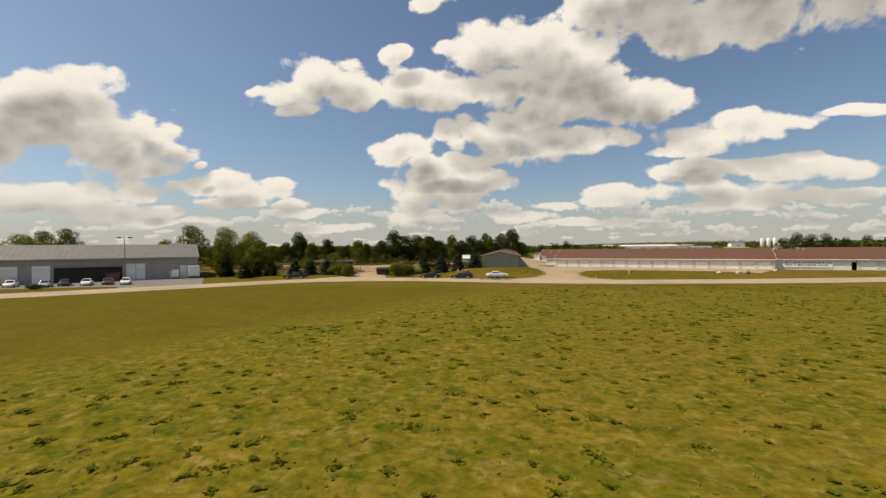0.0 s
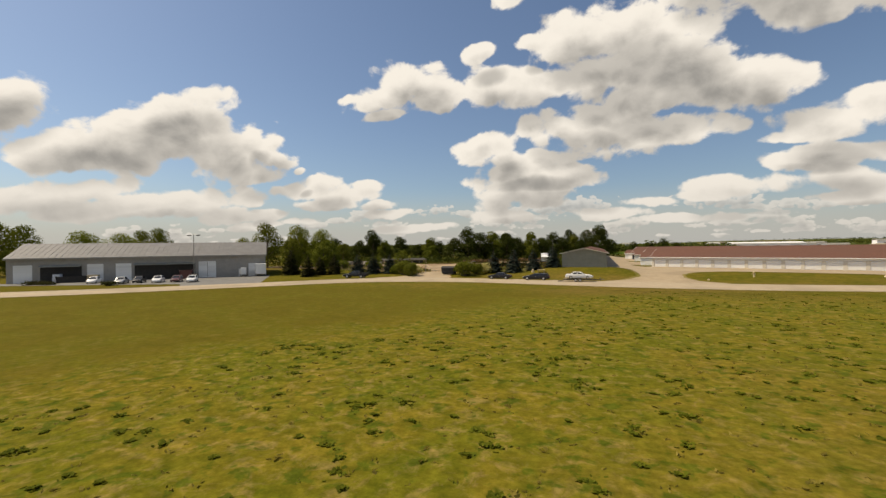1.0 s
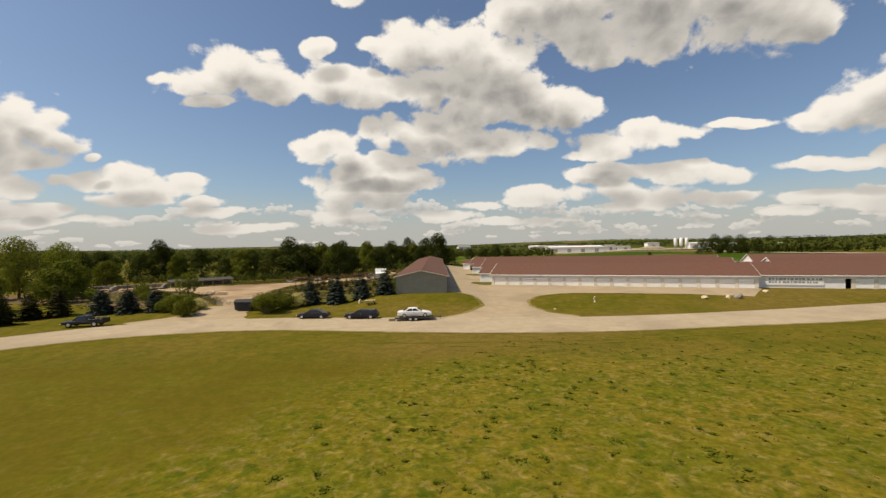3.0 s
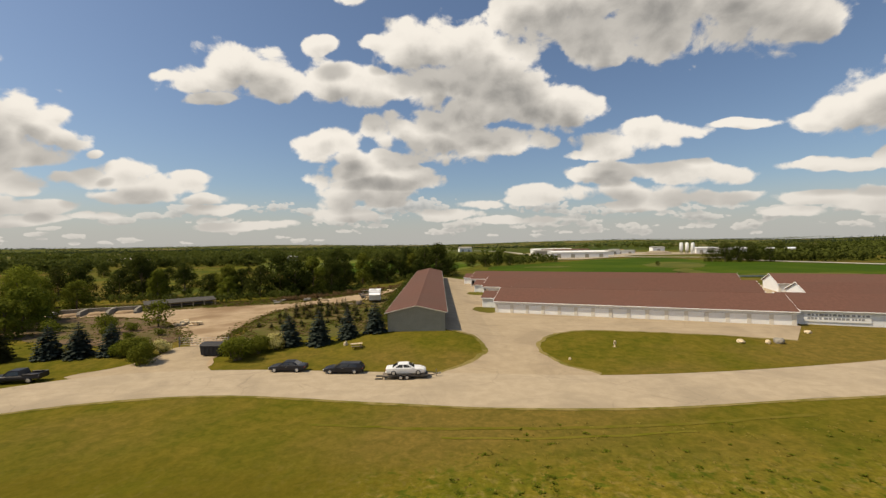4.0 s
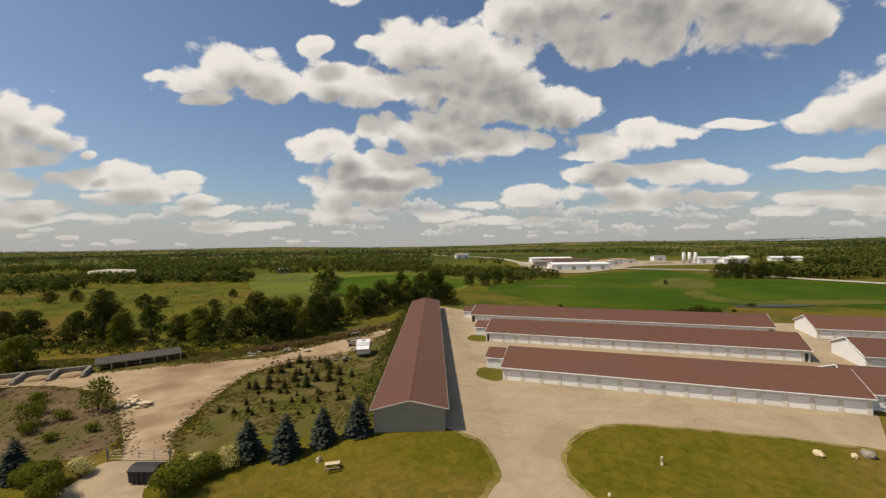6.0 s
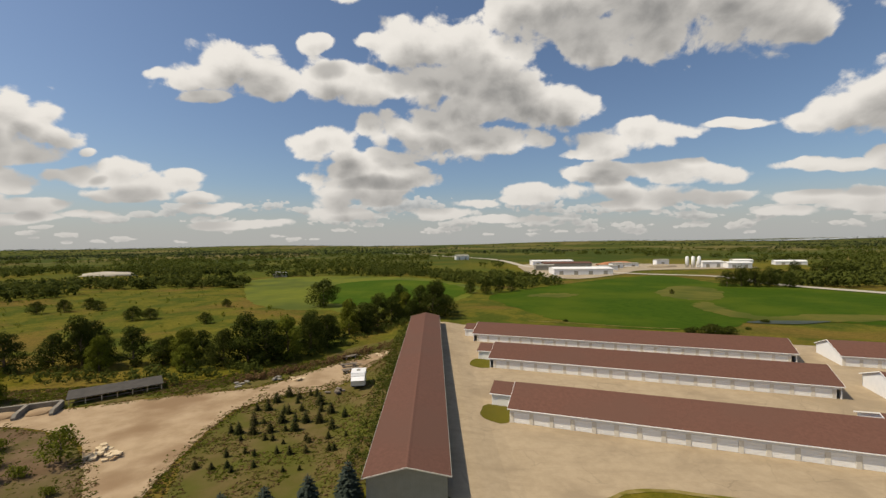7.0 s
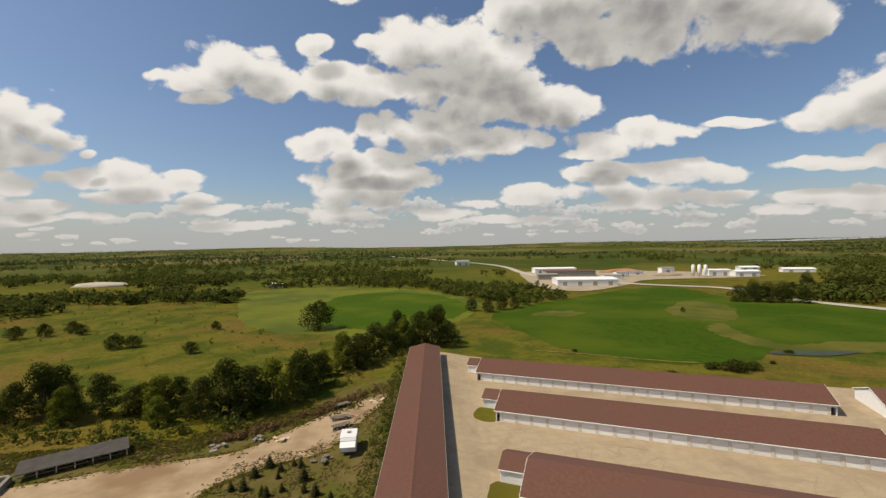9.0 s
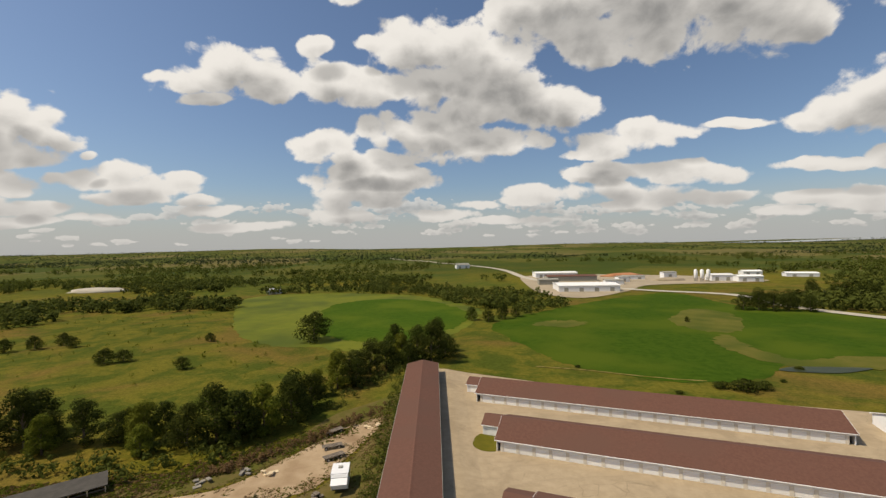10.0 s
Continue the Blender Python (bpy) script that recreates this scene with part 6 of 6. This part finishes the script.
tagged(sheet("far_road", strip([(420, 110), (300, 168), (272, 209), (256, 262), (262, 331), (206, 382), (150, 480), (130, 560), (117, 805), (-20, 1200), (-167, 1620)], 11), 0.5, M_PALE, 40), "pale county road crossing the fields", "road", kind="structure")
tagged(sheet("works_yard", curve_through([(107, 368), (134, 330), (190, 372), (240, 424), (330, 430), (390, 450), (360, 520), (280, 570), (190, 600), (130, 570), (112, 470)], 5, True), 0.45, M_SAND, 40), "bare sandy yard round the works", "yard", kind="structure")


def plain_house(label, x, y, w, d, h, rise, wall, roof, turn=0, name="works_building"):
    b = thing(name, label, "works building", pose(x, y, G(x, y), 0, 0, turn), "distant works")
    part("wall", boxes((-w / 2, w / 2, -d / 2, d / 2, -1.0, h)), wall, b)
    part("roof", prism(bmesh.new(), [(-d / 2 - 0.5, h), (0, h + rise), (d / 2 + 0.5, h), (d / 2 + 0.5, h + 0.4), (0, h + rise + 0.4), (-d / 2 - 0.5, h + 0.4)], "x", -w / 2 - 0.5, w / 2 + 0.5), roof, b)
    n = max(1, int(w / 12))
    for i in range(n):
        part("door", boxes((-2, 2, -d / 2 - 0.08, -d / 2 + 0.02, 0, h * 0.7)), M_GREY, b, m=pose(-w / 2 + (i + 0.5) * w / n, 0, 0))
    return b


plain_house("long white steel works hall", 156, 392, 58, 34, 6.0, 1.2, M_WHITE, M_DOOR, -6)
plain_house("white flat-roofed works hall", 172, 560, 56, 30, 6.5, 1.0, M_WHITE, M_DOOR, -4)
plain_house("low brown works shed", 175, 500, 60, 24, 6, 1.5, M_GREY, M_SHINGLE, -4)
plain_house("white plant building beside the silos", 340, 462, 24, 16, 7, 1.0, M_WHITE, M_DOOR, -8)
plain_house("low white plant shed", 362, 446, 26, 14, 6, 1.4, M_WHITE, M_DOOR, -8)
plain_house("white farm shed among trees", 466, 495, 34, 14, 4, 1.5, M_WHITE, M_DOOR, -20)
plain_house("white farm shed among trees", 439, 545, 24, 14, 4, 1.5, M_WHITE, M_DOOR, -10)
plain_house("small white house by the far road", 60, 820, 26, 16, 7, 3.0, M_WHITE, M_GREY, 10)
plain_house("white shed by the far lane", -165, 420, 14, 8, 4, 1.2, M_WHITE, M_DOOR, 10)


def silo(x, y, r, h):
    t = thing("silo", "tall pale cement silo on steel legs", "silo", pose(x, y, G(x, y)), "works silos")
    bm = bmesh.new()
    prof = [(0.3, h * 0.22), (r, h * 0.36), (r, h * 0.9), (r * 0.4, h), (0.05, h)]
    rings = [[bm.verts.new((math.cos(a) * q, math.sin(a) * q, z)) for a in (2 * math.pi * k / 16 for k in range(16))] for q, z in prof]
    for a, b in zip(rings, rings[1:]):
        for k in range(16):
            bm.faces.new((a[k], a[(k + 1) % 16], b[(k + 1) % 16], b[k]))
    bm.faces.new(rings[-1])
    bm.faces.new(rings[0][::-1])
    part("tank", bm, M_WHITE, t, smooth=True)
    leg = mesh_of("leg", boxes((-0.2, 0.2, -0.2, 0.2, -0.5, h * 0.4)), M_GREY)
    for a in (45, 135, 225, 315):
        part("leg", leg, None, t, m=pose(math.cos(radians(a)) * r * 0.8, math.sin(radians(a)) * r * 0.8, 0))
    return t


for sx, sy in ((306, 452), (312, 450), (318, 448)):
    silo(sx, sy, 2.0, 14.5)


def heap(name, label, x, y, w, d, h, mat, seed):
    rnd = random.Random(seed)
    bm = bmesh.new()
    bmesh.ops.create_icosphere(bm, subdivisions=3, radius=1)
    for v in list(bm.verts):
        k = 1 + 0.25 * noise.noise(v.co * 2.3 + Vector((seed, 0, 0)))
        v.co = Vector((v.co.x * w / 2 * k, v.co.y * d / 2 * k, max(v.co.z, -0.1) * h * k))
    ob = part(name, bm, mat, smooth=True, m=pose(x, y, G(x, y)))
    return tagged(ob, label, "heap")


heap("clay_mound", "long heap of orange clay in the works yard", 262, 545, 60, 16, 5, M_CLAY, 1)
heap("sand_mound", "low heap of pale sand in the works yard", 285, 470, 40, 14, 4, M_SAND, 2)
heap("sand_mound", "low heap of pale sand on a distant pit", -400, 485, 66, 30, 5, M_PALE, 3)


def woods(name, label, count, region, mat, seed, hmin, hmax, cards=34):
    """Far trees, each a knot of leafy clumps; too many to count."""
    rnd = random.Random(seed)
    verts, faces = [], []
    made = tries = 0
    while made < count and tries < count * 40:
        tries += 1
        x, y = region(rnd)
        if x is None:
            continue
        made += 1
        h = rnd.uniform(hmin, hmax)
        w = h * rnd.uniform(0.8, 1.25)
        z = G(x, y)
        for lobe in range(3):
            c = (x + rnd.uniform(-0.28, 0.28) * w, y + rnd.uniform(-0.28, 0.28) * w, z + h * (0.34 + 0.16 * lobe))
            leaf_cards(rnd, verts, faces, c, w * 0.36, cards // 3 + 1, w * 0.27, 0.85)
    me = card_mesh(name, verts, faces, mat)
    return tagged(new(name, me), label, "woods", kind="stuff")


def inside(poly, x, y):
    c = False
    for (x0, y0), (x1, y1) in zip(poly, poly[1:] + poly[:1]):
        if (y0 > y) != (y1 > y) and x < (x1 - x0) * (y - y0) / (y1 - y0) + x0:
            c = not c
    return c


def open_land(x, y):
    if inside(CROP, x, y) or inside(HAY, x, y):
        return True
    if 95 < x < 400 and 300 < y < 620:
        return True
    return -260 < x < -20 and 90 < y < 300


def far_region(y0, y1, scale, level, wide=1.25):
    def pick(rnd):
        y = y0 * (y1 / y0) ** rnd.random()
        x = rnd.uniform(-wide, wide) * y + rnd.uniform(-60, 60)
        if open_land(x, y):
            return None, None
        v = noise.noise((x / scale, y / scale * 1.6, 5.5)) + 0.5 * noise.noise((x / scale * 3, y / scale * 4, 2.5))
        if x < 0:
            v += 0.22
        return (x, y) if v > level else (None, None)
    return pick


def thicket(rnd):
    t = rnd.random()
    x, y = -70 + 170 * t + rnd.uniform(-25, 25), 430 - 130 * t + rnd.uniform(-60, 60)
    return (None, None) if inside(HAY, x, y) or inside(CROP, x, y) or x > 105 else (x, y)


woods("shrubs", "green shrubs crowding the rise behind the mown field", 420, thicket, M_FAR, 60, 4, 8)
woods("woodland", "mixed green woods and hedgerows across the plain", 950, far_region(230, 560, 130, 0.27), M_FAR, 61, 5, 11)
woods("woodland", "mixed green woods and hedgerows across the plain", 1700, far_region(500, 1300, 220, 0.22), M_FAR, 62, 8, 13, 20)
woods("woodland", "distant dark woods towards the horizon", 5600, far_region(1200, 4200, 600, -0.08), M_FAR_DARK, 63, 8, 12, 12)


def scrub(rnd):
    t = rnd.random()
    pts = ((-130, 66), (-95, 60), (-66, 58), (-50, 64), (-38, 80), (-24, 108), (-8, 128))
    i = min(int(t * 6), 5)
    f = t * 6 - i
    x = pts[i][0] + (pts[i + 1][0] - pts[i][0]) * f + rnd.uniform(-7, 7)
    y = pts[i][1] + (pts[i + 1][1] - pts[i][1]) * f + rnd.uniform(-5, 9)
    return x, y


woods("scrub", "low green scrub at the foot of the tree line", 330, scrub, M_FAR, 64, 0.8, 3.2, 24)


def meadow_bush(rnd):
    x, y = rnd.uniform(-300, -20), rnd.uniform(100, 300)
    return (None, None) if inside(HAY, x, y) or rnd.random() < 0.3 else (x, y)


woods("meadow_bushes", "scattered low bushes in the rough meadow", 260, meadow_bush, M_LEAF, 65, 0.5, 2.4, 18)

LAKE = [(2300, 3500), (2900, 3700), (3700, 3600), (4300, 3400), (4200, 3150), (3300, 3250), (2500, 3320)]
tagged(sheet("water", curve_through(LAKE, 4, True), 2.5, M_WATER, 150), "long pale lake below the far hills", "lake", kind="structure")


def shed_side(rnd):
    x, y = -5.9 - 4.5 * rnd.random() ** 1.4, rnd.uniform(8, 118)
    return x, y


woods("shed_weeds", "lush green weeds crowding the shed's long wall", 420, shed_side, M_FAR, 66, 0.5, 1.7, 15)


def brush(rnd):
    t = rnd.random()
    return -46 + 34 * t + rnd.uniform(-2, 2), 53 + 34 * t ** 1.3 + rnd.uniform(0, 5)


woods("brush_heaps", "brown heaps of cut brush along the yard", 170, brush, M_DRYWEED, 67, 0.7, 1.7, 30)
for hx, hy, hw, hd, hh, turn, lab in ((205, 440, 20, 10, 5, -6, "small white works shed in the yard"), (228, 470, 14, 9, 6, 10, "small white works shed in the yard"), (135, 455, 22, 12, 6, -4, "grey works shed behind the halls"),
                                     (255, 500, 26, 10, 4, -8, "low pale works store beside the clay heap"), (300, 500, 16, 10, 8, 0, "white plant tower building by the silos")):
    plain_house(lab, hx, hy, hw, hd, hh, 1.0, M_GREY if "grey" in lab else M_WHITE, M_GREY, turn)
